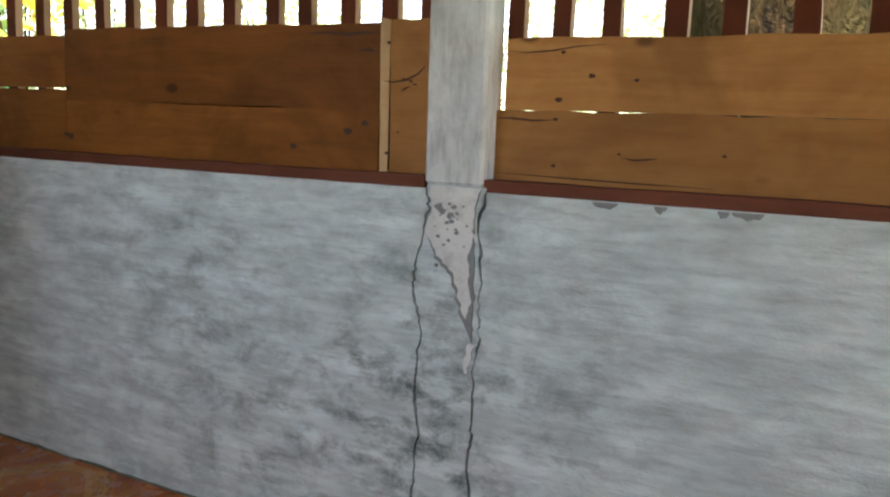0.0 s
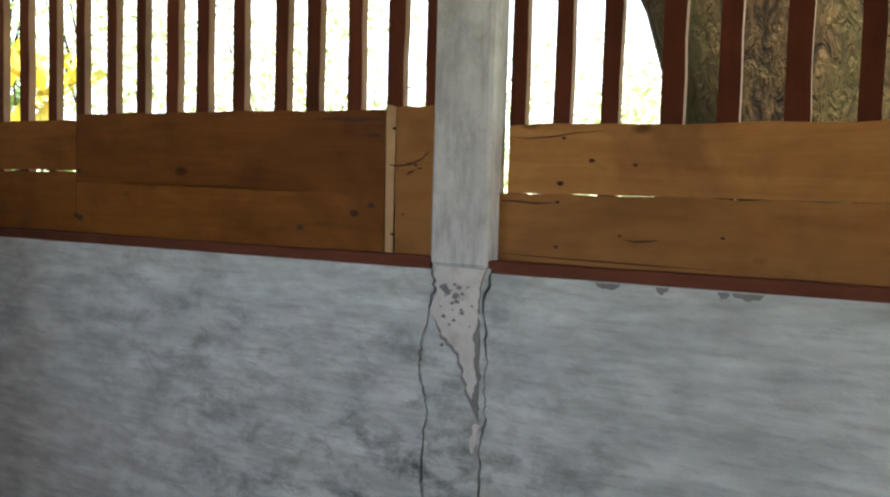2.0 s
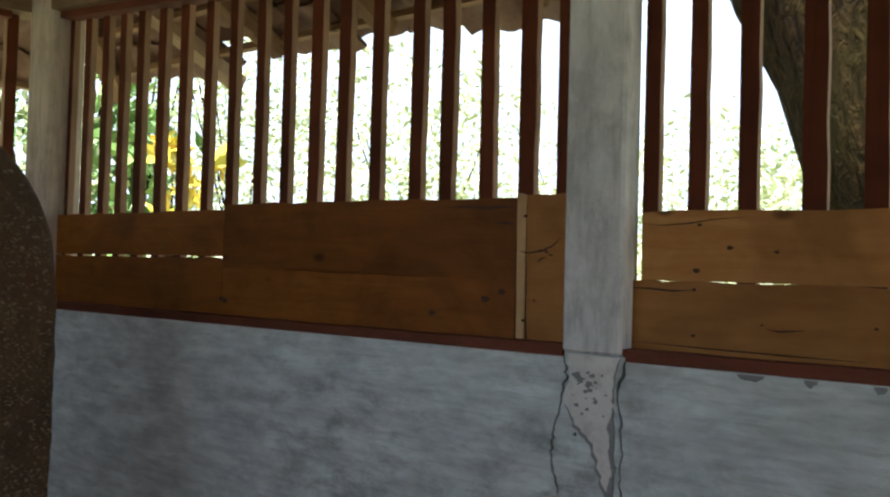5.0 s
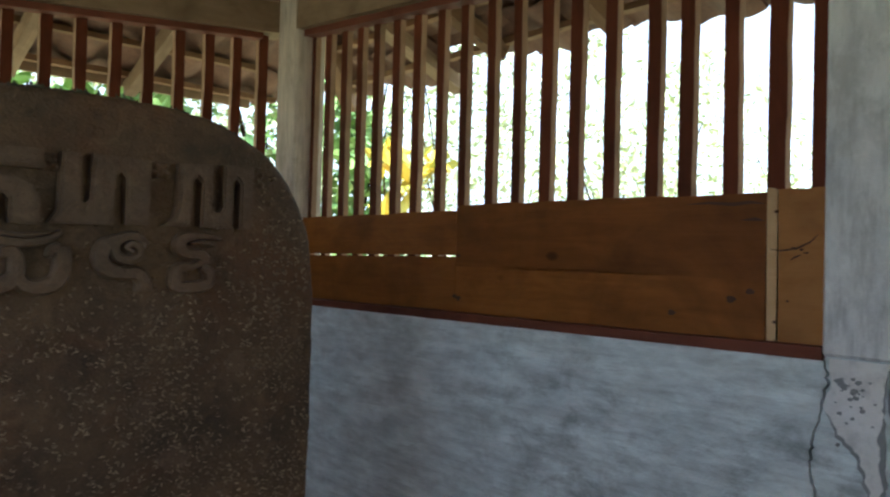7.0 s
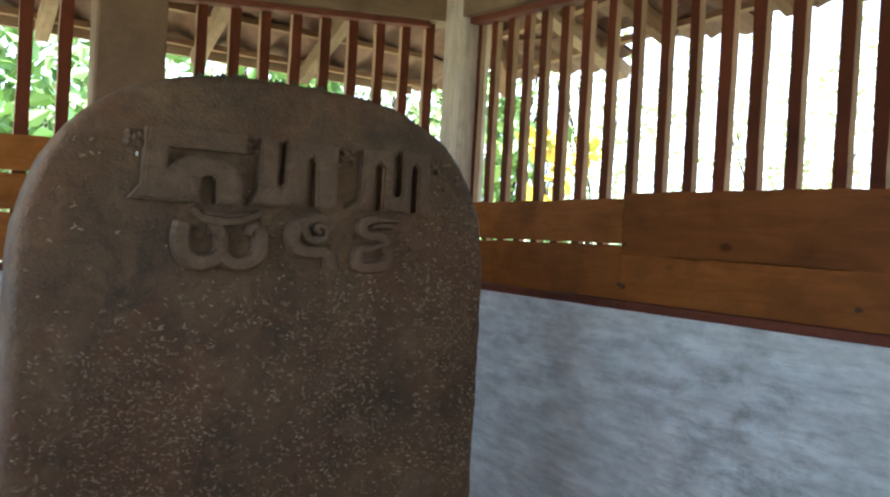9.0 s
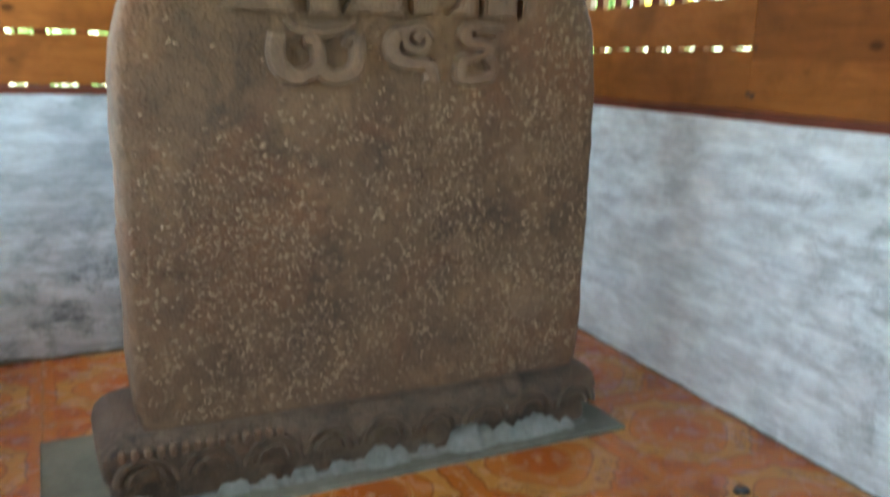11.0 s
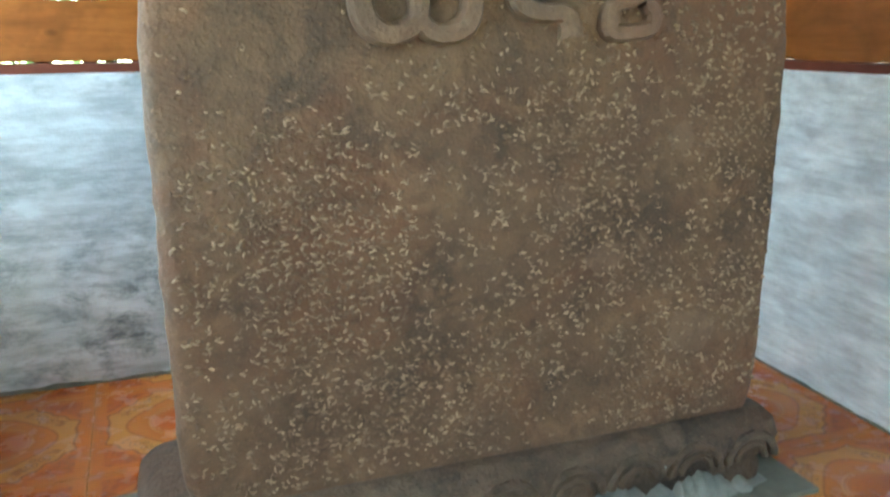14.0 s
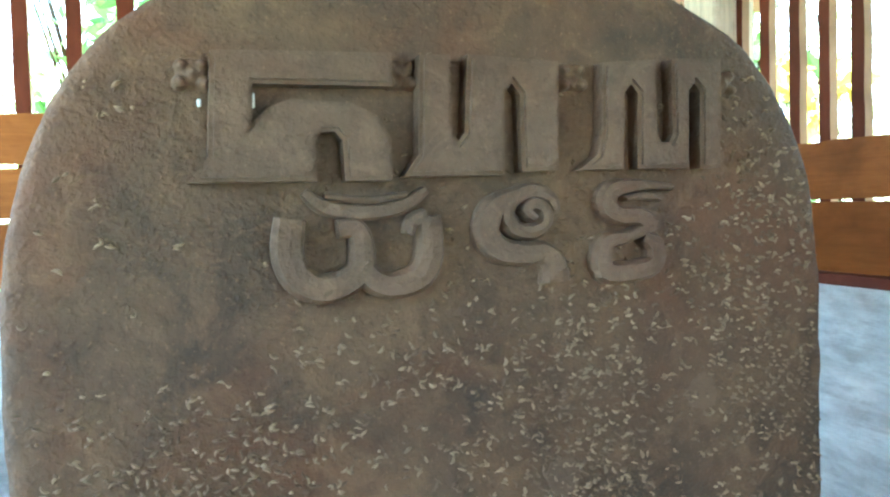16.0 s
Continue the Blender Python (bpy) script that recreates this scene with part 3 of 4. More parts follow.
# Unseen slopes, added; the west eave reaches out to keep direct sun off indoors.
sheet("roof_west", [(-2.25, 3.96, 1.74), (-0.37, 2.4, 2.45), (-0.37, 0.6, 2.45), (-2.25, -1.3, 1.74)], 0.03, M_CLAY, "clay tile roof slope on battens")
sheet("roof_south", [(-2.2, -1.33, 1.76), (-0.36, 0.58, 2.45), (1.25, -1.33, 1.76)], 0.03, M_CLAY, "clay tile roof slope on battens")


for a, b in (((-0.36, 0.55, 2.5), (-0.36, 2.45, 2.5)), ((-0.36, 2.42, 2.5), (1.3, 4.12, 1.82)), ((-0.36, 0.58, 2.5), (1.3, -1.36, 1.82)), ((-0.36, 2.42, 2.5), (-2.3, 4.02, 1.78)), ((-0.36, 0.58, 2.5), (-2.3, -1.36, 1.78))):
    a, b = Vector(a), Vector(b)
    turn = (b - a).to_track_quat("X", "Z").to_matrix().to_4x4()
    cap = part("ridge_cap", box(((b - a).length, 0.34, 0.035), 0.008), M_CLAY, at=Matrix.Translation((a + b) / 2) @ turn)
    tagged(cap, "clay ridge capping of the roof", "roof", kind="structure")


def pan_tile():
    """One clay pantile, long in -x downhill, wavy in y."""
    bm = bmesh.new()
    rows = []
    for x in (0.0, -0.26):
        top, low = [], []
        for k in range(9):
            y = -0.11 + 0.22 * k / 8
            z = 0.018 * math.sin(k / 8 * 2 * math.pi) + (0.012 if x < 0 else 0)
            top.append(bm.verts.new((x, y, z + 0.012)))
            low.append(bm.verts.new((x, y, z)))
        rows.append((top, low))
    (t0, l0), (t1, l1) = rows
    for k in range(8):
        bm.faces.new((t0[k], t0[k + 1], t1[k + 1], t1[k]))
        bm.faces.new((l0[k], l1[k], l1[k + 1], l0[k + 1]))
        bm.faces.new((t1[k], t1[k + 1], l1[k + 1], l1[k]))
    return bake("roof_tile", bm, M_CLAY, True)


# The eaves carry their tiles on open battens, seen from below between the bars.
tile_mesh = pan_tile()
rng = random.Random(8)
slope = math.degrees(math.atan(PITCH))
for row in range(5):
    x = 1.36 - 0.2 * row
    for k in range(19):
        y = 4.0 - 0.205 * k
        if y > 4.05 - (1.36 - x) * 0.9 or (row == 0 and 3.05 < y < 3.3):
            continue
        slip = rng.uniform(-0.04, 0.04)
        m = pose(x - 0.26 + slip, y, roof_east(x - 0.26 + slip) - 0.012 + rng.uniform(-0.008, 0.008), 0, 0, 0) @ pose(0, 0, 0, 0, -slope + rng.uniform(-2, 2), 180 + rng.uniform(-2, 2))
        part("roof_tile", tile_mesh, None, roof_e, "", m @ pose(0, 0, 0, 0, 0, 0))
for row in range(3):
    v = 4.22 - 0.2 * row
    for k in range(13):
        u = 1.3 - 0.205 * k
        if u > 1.35 - (4.22 - v) * 0.9:
            continue
        m = HERE @ pose(u, v - 0.26, roof_north(v - 0.26) - 0.012, 0, 0, 90) @ pose(0, 0, 0, 0, -slope + rng.uniform(-2, 2), 180 + rng.uniform(-2, 2))
        part("roof_tile", tile_mesh, None, roof_n, "", m)
for row in range(4):
    x = 1.2 - 0.2 * row
    beam("batten", (x, 4.05 - (1.3 - x), roof_east(x) - 0.035), (x, -1.1, roof_east(x) - 0.035), 0.035, 0.022, M_RAFTER, "rough roof batten under the tiles", "batten")
    v = 4.12 - 0.19 * row
    beam("batten", grid(1.2 - (4.12 - v), v, roof_north(v) - 0.035), grid(-1.9, v, roof_north(v) - 0.035), 0.035, 0.022, M_RAFTER, "rough roof batten under the tiles", "batten")
for y in (2.95, 2.45, 1.9, 1.2, 0.6, 0.0):
    beam("rafter", (1.2, y, roof_east(1.2) - 0.075), (0.45, y, roof_east(0.45) - 0.075), 0.045, 0.06, M_RAFTER, "old timber rafter under the eaves", "rafter")
beam("rafter", (1.34, 3.34, roof_east(1.34) - 0.06), (0.5, 3.34, roof_east(0.5) - 0.04), 0.07, 0.05, M_BEAM, "weathered pale rafter end beyond the missing tiles", "rafter")
for u in (0.55, 0.1, -0.45, -1.0):
    beam("rafter", grid(u, 4.15, roof_north(4.15) - 0.075), grid(u, 3.3, roof_north(3.3) - 0.075), 0.045, 0.06, M_BEAM, "old timber rafter under the eaves", "rafter")
beam("hip_rafter", (1.3, 4.1, 1.64), (0.3, 3.1, 2.06), 0.06, 0.09, M_RAFTER, "heavy hip rafter over the corner post", "rafter")
beam("eaves_board", grid(1.1, 4.17, roof_north(4.17) - 0.03), grid(-1.9, 4.17, roof_north(4.17) - 0.03), 0.02, 0.05, M_BEAM, "weathered eaves board", "eaves board")

# ---- the stele ----
STELE_U, STELE_V = -0.152, 2.513
stele = thing("inscribed_stele", "brown weathered standing stone with raised script and a rounded top", "stele", HERE @ pose(STELE_U, STELE_V, 0))


def stele_outline(inset=0.0, rag=0.0035):
    """Half-round headed slab: upright sides, a superellipse head and rounded feet."""
    w, spring, head = 0.518 - inset, 0.72, 0.491 - inset
    out = []
    for k in range(97):
        a = math.pi * k / 96
        c, s = math.cos(a), math.sin(a)
        p = 2 / 2.85
        out.append((w * abs(c) ** p * (1 if c > 0 else -1), spring + head * s ** p))
    for side, turn in ((-1, 1), (1, -1)):
        foot = []
        for k in range(22):
            z = spring - (spring - 0.24 - inset) * (k + 1) / 22
            foot.append((side * (w - 0.006 * (spring - z)), z))
        for k in range(1, 7):
            a = math.pi / 2 * k / 6
            foot.append((side * (w - 0.052 + 0.05 * math.cos(a)), 0.24 - 0.12 * math.sin(a) + inset))
        out += foot if side < 0 else foot[::-1]
    return [(x + rag * noise.noise((x * 13, z * 13, 2.2)) + rag * 0.6 * noise.noise((x * 45, z * 45, 5)), z + rag * noise.noise((x * 13, z * 13, 7.7))) for x, z in out]


bm = bmesh.new()
rings = []
for inset, v, rag in ((0.03, 0.235, 0.006), (0.006, 0.215, 0.006), (0.0, 0.03, 0.0045), (0.003, 0.012, 0.004), (0.01, 0.003, 0.004), (0.02, 0.0, 0.004), (0.05, 0.0, 0.0)):
    rings.append([bm.verts.new((x, v, z)) for x, z in stele_outline(inset, rag)])
for a, b in zip(rings, rings[1:]):
    for k in range(len(a)):
        j = (k + 1) % len(a)
        bm.faces.new((a[k], a[j], b[j], b[k]))
bm.faces.new(rings[0])
bm.faces.new(rings[-1][::-1])
part("stone_slab", bm, M_STELE, stele, smooth=True)

# small worn script in rows: tiny raised strokes, too fine to read
rng = random.Random(21)
verts, faces = [], []


def tick(u, z, length, wide, turn, high, bend):
    """A worn curved stroke with a rounded back, tapered at both ends."""
    n, base = 4, len(verts)
    for k in range(n + 1):
        f = k / n - 0.5
        a = turn + bend * f
        along, off = f * length, bend * length * (f * f - 0.08) * 0.5
        x, w = u + math.cos(turn) * along - math.sin(turn) * off, z + math.sin(turn) * along + math.cos(turn) * off
        half = wide * 0.5 * (1 - 3.0 * f * f)
        sx, sz = -math.sin(a) * half, math.cos(a) * half
        h = high * (1 - 3.2 * f * f)
        for q, y in ((-1, 0.002), (-0.5, -h * 0.8), (0.4, -h), (1, 0.002)):
            verts.append((x + sx * q, y, w + sz * q))
    for k in range(n):
        for q in range(3):
            p = base + 4 * k + q
            faces.append([p, p + 1, p + 5, p + 4])


def script_here(u, z):
    """How thickly the small script still covers the face: dense below, thinning out under the large letters, up the east edge to the shoulder."""
    low = max(0.0, min(1.0, (0.86 - z + 0.25 * (u + 0.05) + 0.05 * noise.noise((u * 6, z * 6, 3))) / 0.16))
    edge = 0.75 * max(0.0, min(1.0, (u - 0.3) / 0.07)) * max(0.0, min(1.0, (1.12 - z) / 0.1))
    worn = 0.62 + 0.75 * noise.noise((u * 5, z * 5, 9.1)) + 0.4 * noise.noise((u * 15, z * 15, 1.2))
    return max(low, edge, 0.06) * max(0.12, min(1.0, worn))


for row in range(68):
    z = 0.165 + 0.0138 * row
    u = -0.5 + rng.uniform(0, 0.01)
    while u < 0.5:
        if rng.random() < script_here(u, z) and abs(u / 0.508) ** 3 + (max(0, z - 0.72) / 0.475) ** 3 < 0.97 and (z > 0.2 or abs(u) < 0.44):
            for k in range(rng.choice((1, 2, 2, 3))):
                turn = rng.gauss(-0.15, 0.45) if rng.random() < 0.66 else rng.uniform(0, math.pi)
                tick(u + rng.uniform(-0.005, 0.005), z + rng.uniform(-0.006, 0.006), rng.uniform(0.004, 0.0125), rng.uniform(0.003, 0.0062), turn, rng.uniform(0.0024, 0.006), rng.uniform(-2.4, 2.4))
        u += rng.uniform(0.0075, 0.0118)
me = bpy.data.meshes.new("worn_script")
me.from_pydata(verts, [], faces)
me.materials.append(M_MARK)
me.polygons.foreach_set("use_smooth", [True] * len(me.polygons))
tagged(part("worn_script", me, None, stele, "rows of tiny worn carved strokes"), kind="stuff")


rng = random.Random(44)
verts, faces = [], []
for k in range(420):
    x = rng.uniform(-0.33, 0.3)
    a = abs(x) / 0.518
    z = 0.72 + 0.489 * (1 - a ** 2.8) ** (1 / 2.8)
    if noise.noise((x * 14, 0, 6)) < 0.02:
        continue
    y, h, r = rng.uniform(0.0, 0.1), rng.uniform(0.003, 0.011), rng.uniform(0.002, 0.006)
    base_k = len(verts)
    verts += [(x - r, y, z - 0.003), (x + r, y - r, z - 0.003), (x + r * 0.5, y + r, z - 0.003), (x + rng.uniform(-r, r), y, z + h)]
    faces += [[base_k + q for q in f] for f in ((0, 1, 3), (1, 2, 3), (2, 0, 3))]
me = bpy.data.meshes.new("moss_crust")
me.from_pydata(verts, [], faces)
me.materials.append(M_MOSS)
tagged(part("moss_crust", me, None, stele, "dry dark moss along the top edge"), kind="stuff")


def glyph(name, outline, deep=0.03, bevel=0.005):
    """A raised block letter from its outline in the stele's own u and z."""
    pts = [(u - STELE_U, z) for u, z in outline]
    return part(name, slab(pts, deep, bevel), M_GLYPH, stele, "raised stone letter", pose(0, -deep + 0.002, 0))


def stroke(name, paths, deep=0.023):
    """A raised letter drawn with a rounded brush: each path is (u, z, width) along its middle."""
    bm = bmesh.new()
    for path in paths:
        pts = []
        for i in range(len(path) - 1):
            p0, p1, p2, p3 = (Vector(path[max(0, min(len(path) - 1, i + k))]) for k in (-1, 0, 1, 2))
            for k in range(5):
                t = k / 5
                pts.append(0.5 * (2 * p1 + (p2 - p0) * t + (2 * p0 - 5 * p1 + 4 * p2 - p3) * t * t + (3 * p1 - p0 - 3 * p2 + p3) * t ** 3))
        pts.append(Vector(path[-1]))
        rows = []
        for i, p in enumerate(pts):
            d = pts[min(i + 1, len(pts) - 1)] - pts[max(i - 1, 0)]
            side = Vector((-d.y, d.x)).normalized()
            row = []
            for off, y in ((-0.5, 0.003), (-0.5, -deep * 0.55), (-0.34, -deep * 0.93), (0, -deep), (0.34, -deep * 0.93), (0.5, -deep * 0.55), (0.5, 0.003)):
                row.append(bm.verts.new((p.x - STELE_U + side.x * off * p.z * 1.13, y, p.y + side.y * off * p.z * 1.13)))
            rows.append(row)
        for a, b in zip(rows, rows[1:]):
            for k in range(6):
                bm.faces.new((a[k], a[k + 1], b[k + 1], b[k]))
        bm.faces.new(rows[0])
        bm.faces.new(rows[-1][::-1])
    return part(name, bm, M_GLYPH, stele, "raised stone letter", smooth=False)


glyph("letter", [(-0.483, 0.946), (-0.462, 0.972), (-0.456, 1.083), (-0.262, 1.087), (-0.262, 1.05), (-0.414, 1.049), (-0.416, 1.008), (-0.4, 1.024), (-0.375, 1.034), (-0.31, 1.031), (-0.28, 1.018), (-0.265, 0.993), (-0.265, 0.946), (-0.318, 0.946), (-0.32, 0.99), (-0.328, 0.999), (-0.342, 0.999), (-0.35, 0.99), (-0.349, 0.946)])
glyph("letter", [(-0.252, 0.95), (-0.234, 0.975), (-0.23, 1.086), (-0.193, 1.088), (-0.193, 1.0), (-0.186, 0.99), (-0.178, 1.0), (-0.172, 1.089), (-0.057, 1.085), (-0.059, 0.956), (-0.107, 0.954), (-0.108, 1.045), (-0.118, 1.057), (-0.128, 1.045), (-0.129, 0.951)])
glyph("letter", [(-0.031, 0.956), (-0.006, 0.974), (0.001, 0.997), (0.003, 1.086), (0.078, 1.092), (0.078, 1.0), (0.085, 0.99), (0.096, 0.99), (0.102, 1.0), (0.101, 1.094), (0.175, 1.096), (0.173, 0.958), (0.142, 0.957), (0.143, 1.055), (0.134, 1.064), (0.126, 1.055), (0.125, 0.957), (0.05, 0.957), (0.052, 1.05), (0.042, 1.06), (0.033, 1.05), (0.03, 0.957)])
stroke("letter", [[(-0.378, 0.906, 0.03), (-0.382, 0.87, 0.032), (-0.372, 0.842, 0.032), (-0.347, 0.828, 0.031), (-0.318, 0.834, 0.028), (-0.301, 0.85, 0.027), (-0.3, 0.875, 0.026), (-0.307, 0.893, 0.022), (-0.327, 0.893, 0.018)],
                  [(-0.301, 0.85, 0.024), (-0.285, 0.833, 0.027), (-0.262, 0.828, 0.028), (-0.232, 0.838, 0.03), (-0.22, 0.865, 0.03), (-0.222, 0.905, 0.028)],
                  [(-0.245, 0.885, 0.012), (-0.24, 0.9, 0.014), (-0.225, 0.905, 0.018)]])
stroke("letter", [[(-0.362, 0.935, 0.01), (-0.34, 0.918, 0.016), (-0.295, 0.911, 0.017), (-0.25, 0.918, 0.016), (-0.222, 0.935, 0.01)], [(-0.34, 0.93, 0.006), (-0.29, 0.925, 0.008), (-0.245, 0.931, 0.006)]], 0.014)
stroke("letter", [[(-0.088, 0.899, 0.01), (-0.1, 0.909, 0.013), (-0.09, 0.917, 0.015), (-0.075, 0.91, 0.016), (-0.075, 0.892, 0.017), (-0.093, 0.883, 0.018), (-0.117, 0.889, 0.018), (-0.124, 0.908, 0.018), (-0.113, 0.925, 0.018), (-0.09, 0.932, 0.018), (-0.068, 0.924, 0.016), (-0.061, 0.908, 0.012)],
                  [(-0.113, 0.926, 0.018), (-0.14, 0.912, 0.028), (-0.15, 0.886, 0.03), (-0.136, 0.864, 0.03), (-0.105, 0.857, 0.026), (-0.078, 0.857, 0.026), (-0.063, 0.842, 0.03), (-0.06, 0.822, 0.034)]])
stroke("letter", [[(0.103, 0.934, 0.008), (0.06, 0.937, 0.012), (0.02, 0.932, 0.022), (0.01, 0.913, 0.024), (0.027, 0.9, 0.022), (0.055, 0.898, 0.022), (0.075, 0.885, 0.022)],
                  [(0.035, 0.92, 0.006), (0.06, 0.924, 0.009), (0.085, 0.919, 0.006)],
                  [(0.075, 0.887, 0.016), (0.04, 0.873, 0.014), (0.008, 0.866, 0.022), (0.006, 0.832, 0.026), (0.045, 0.829, 0.024), (0.077, 0.837, 0.024), (0.079, 0.86, 0.024), (0.06, 0.873, 0.014)]])


def rosette(u, z, size):
    """A worn carved flower: four petals and a heart, swelling out of one boss."""
    n, bm = 24, bmesh.new()
    lobes = ((-1, -0.75, 0.7), (1, -0.75, 0.7), (-0.85, 0.7, 0.62), (0.85, 0.7, 0.62), (0, -0.1, 0.6))
    rows = []
    for i in range(n + 1):
        row = []
        for j in range(n + 1):
            x, w = (i / n - 0.5) * 3.8, (j / n - 0.5) * 3.4
            h = max(math.sqrt(max(0.0, r * r - (x - a) ** 2 - (w - b) ** 2)) for a, b, r in lobes)
            boss = 0.5 * max(0.0, 1 - (x * x + w * w) / 2.4)
            row.append(bm.verts.new((u - STELE_U + size * x, 0.003 - size * 2.2 * max(h, boss), z + size * w)))
        rows.append(row)
    for a, b in zip(rows, rows[1:]):
        for k in range(n):
            quad = (a[k], a[k + 1], b[k + 1], b[k])
            if any(v.co.y < 0.0025 for v in quad):
                bm.faces.new(quad)
    bmesh.ops.delete(bm, geom=[v for v in bm.verts if not v.link_faces], context="VERTS")
    part("carved_rosette", bm, M_GLYPH, stele, "small worn carved flower", smooth=True)


for u, z in ((-0.249, 1.066), (-0.03, 1.07), (-0.474, 1.06), (0.19, 1.068)):
    rosette(u, z, 0.0125)

for u, z, h in ((-0.4125, 1.034, 0.016), (-0.468, 1.03, 0.008)):
    part("lime_speck", box((0.004, 0.004, h), 0.001), M_PATCH, stele, "white lime speck", pose(u - STELE_U, -0.004, z))

# chipped flats on the worn face
for u, z, r in ((0.02, 0.47, 0.035), (0.16, 0.66, 0.028), (0.2, 0.32, 0.05), (-0.05, 0.58, 0.03)):
    rng = random.Random(int(u * 100 + 50))
    pts = [(u - STELE_U + r * rng.uniform(0.7, 1.1) * math.cos(k * 0.785), z + r * rng.uniform(0.7, 1.2) * math.sin(k * 0.785)) for k in range(8)]
    part("worn_flat", slab(pts, 0.004, 0.001), M_WORN, stele, "smooth pale chipped patch", pose(0, -0.0018, 0))

# ---- lotus base, its cement bed and the mortar ----
base = thing("stone_base", "dark carved stone base with lotus petals under the stele", "plinth", HERE @ pose(-0.165, 2.47, 0))
bm = bmesh.new()
prof = ((0.014, 0.0), (0.014, 0.03), (0.017, 0.056), (0.0, 0.068), (-0.006, 0.1), (0.0, 0.125), (0.012, 0.14), (0.03, 0.15))
rings = []
for inset, z in prof:
    hw, hd, ring = 0.565 - inset, 0.165 - inset, []
    for k in range(64):
        a = 2 * math.pi * k / 64
        c, s = math.cos(a), math.sin(a)
        x = hw * abs(c) ** 0.16 * (1 if c > 0 else -1)
        y = hd * abs(s) ** 0.22 * (1 if s > 0 else -1)
        ring.append(bm.verts.new((x + 0.004 * noise.noise((x * 9, y * 9, z * 20)), y + hd + inset + 0.005 * noise.noise((x * 11, z * 25, 4)), z + 0.004 * noise.noise((x * 8, y * 8, 3)))))
    rings.append(ring)
for a, b in zip(rings, rings[1:]):
    for k in range(64):
        bm.faces.new((a[k], a[(k + 1) % 64], b[(k + 1) % 64], b[k]))
bm.faces.new(rings[0])
bm.faces.new(rings[-1])
part("plinth_block", bm, M_BASE, base, smooth=True)


def petal(x, wide, high):
    """A carved lotus petal: two nested arches standing proud."""
    bm = bmesh.new()
    for scale, tube in ((1.0, 0.0095), (0.6, 0.008)):
        rows = []
        for k in range(13):
            a = math.pi * k / 12
            cx, cz = wide / 2 * scale * math.cos(a), high * scale * math.sin(a)
            ring = []
            for j in range(5):
                b = 2 * math.pi * j / 5
                ring.append(bm.verts.new((cx + tube * math.cos(b) * math.cos(a), tube * math.sin(b), cz + tube * math.cos(b) * math.sin(a))))
            rows.append(ring)
        for p, q in zip(rows, rows[1:]):
            for j in range(5):
                bm.faces.new((p[j], p[(j + 1) % 5], q[(j + 1) % 5], q[j]))
    part("petal", bm, M_BASE, base, "", pose(x, -0.001, 0.068), smooth=True)


for k in range(9):
    petal(-0.49 + 0.122 * k, 0.105, 0.05)
# fluted lip above the petals
for k in range(14):
    part("flute", box((0.014, 0.016, 0.026), 0.004), M_WORN, base, "", pose(-0.53 + 0.023 * k, -0.002, 0.128, 14))

bed = part("cement_bed", box((1.285, 0.44, 0.012), 0.002), M_CEMENT, at=HERE @ pose(-0.198, 2.64, 0.004))
tagged(bed, "grey cement bed showing round the stone base", "cement bed", kind="structure")
rng = random.Random(5)
bm = bmesh.new()
cols = []
# cauliflower lumps of mortar: a few large heaps with small ones along the whole foot
lumps = [(-0.52, 0.022), (-0.5, 0.014), (-0.02, 0.034), (0.025, 0.022), (0.195, 0.05), (0.23, 0.036), (0.29, 0.03), (0.35, 0.034), (0.38, 0.038), (0.41, 0.026)]
lumps += [(rng.uniform(-0.35, 0.48), rng.uniform(0.006, 0.017)) for k in range(44)]
for k in range(341):
    x = -0.555 + 1.085 * k / 340
    lump = max(math.sqrt(max(0.0, r * r - (x - c) ** 2)) for c, r in lumps)
    ends = max(0.0, min(1.0, (x + 0.555) / 0.05, (0.53 - x) / 0.05))
    h = 0.0005 + (0.0035 + lump * (1.0 + 0.3 * noise.noise((x * 60, 2.0, 0)))) * ends
    d = 0.001 + (0.012 + 0.45 * lump + 0.008 * noise.noise((x * 14, 7.0, 0))) * ends
    cols.append([bm.verts.new(p) for p in ((x, 0.03, h), (x, 0.004, h), (x, -d * 0.35, h * 0.55), (x, -d, 0.0))])
for a, b in zip(cols, cols[1:]):
    for k in range(3):
        bm.faces.new((a[k], a[k + 1], b[k + 1], b[k]))
part("mortar_smear", bm, M_LIME, base, "lumpy pale lime mortar along the foot", pose(0.01, 0.006, 0.0095), smooth=True)
part("mortar_fleck", box((0.02, 0.012, 0.016), 0.005), M_LIME, base, "pale lime fleck", pose(0.292, 0.0, 0.09, 0, 20, 0))

# ---- marks on the east wall ----
def patch(name, left, right, mat, label, proud=0.002):
    ob = part(name, slab(jagged(left, 12, 5, 0.003) + jagged(right, 13, 5, 0.003)[::-1], 0.01), mat, pier, label, pose(0, -proud - 0.002, 0))
    return ob


EDGE = ((1.484, 0.748), (1.482, 0.7), (1.494, 0.665), (1.466, 0.622), (1.433, 0.593), (1.421, 0.552), (1.406, 0.515))
patch("bare_cement", [(y + 0.005 * (z < 0.66), z - 0.006 * (z < 0.66)) for y, z in EDGE], ((1.384, 0.748), (1.396, 0.69), (1.394, 0.64), (1.39, 0.56), (1.389, 0.54), (1.39, 0.5), (1.39, 0.47)), M_CHIP, "grey bare cement", 0.001)
patch("bare_patch", EDGE, ((1.384, 0.748), (1.398, 0.69), (1.396, 0.66), (1.404, 0.62), (1.399, 0.575), (1.393, 0.55), (1.403, 0.512)), M_PATCH, "pale bare plaster where the paint has fallen", 0.0025)
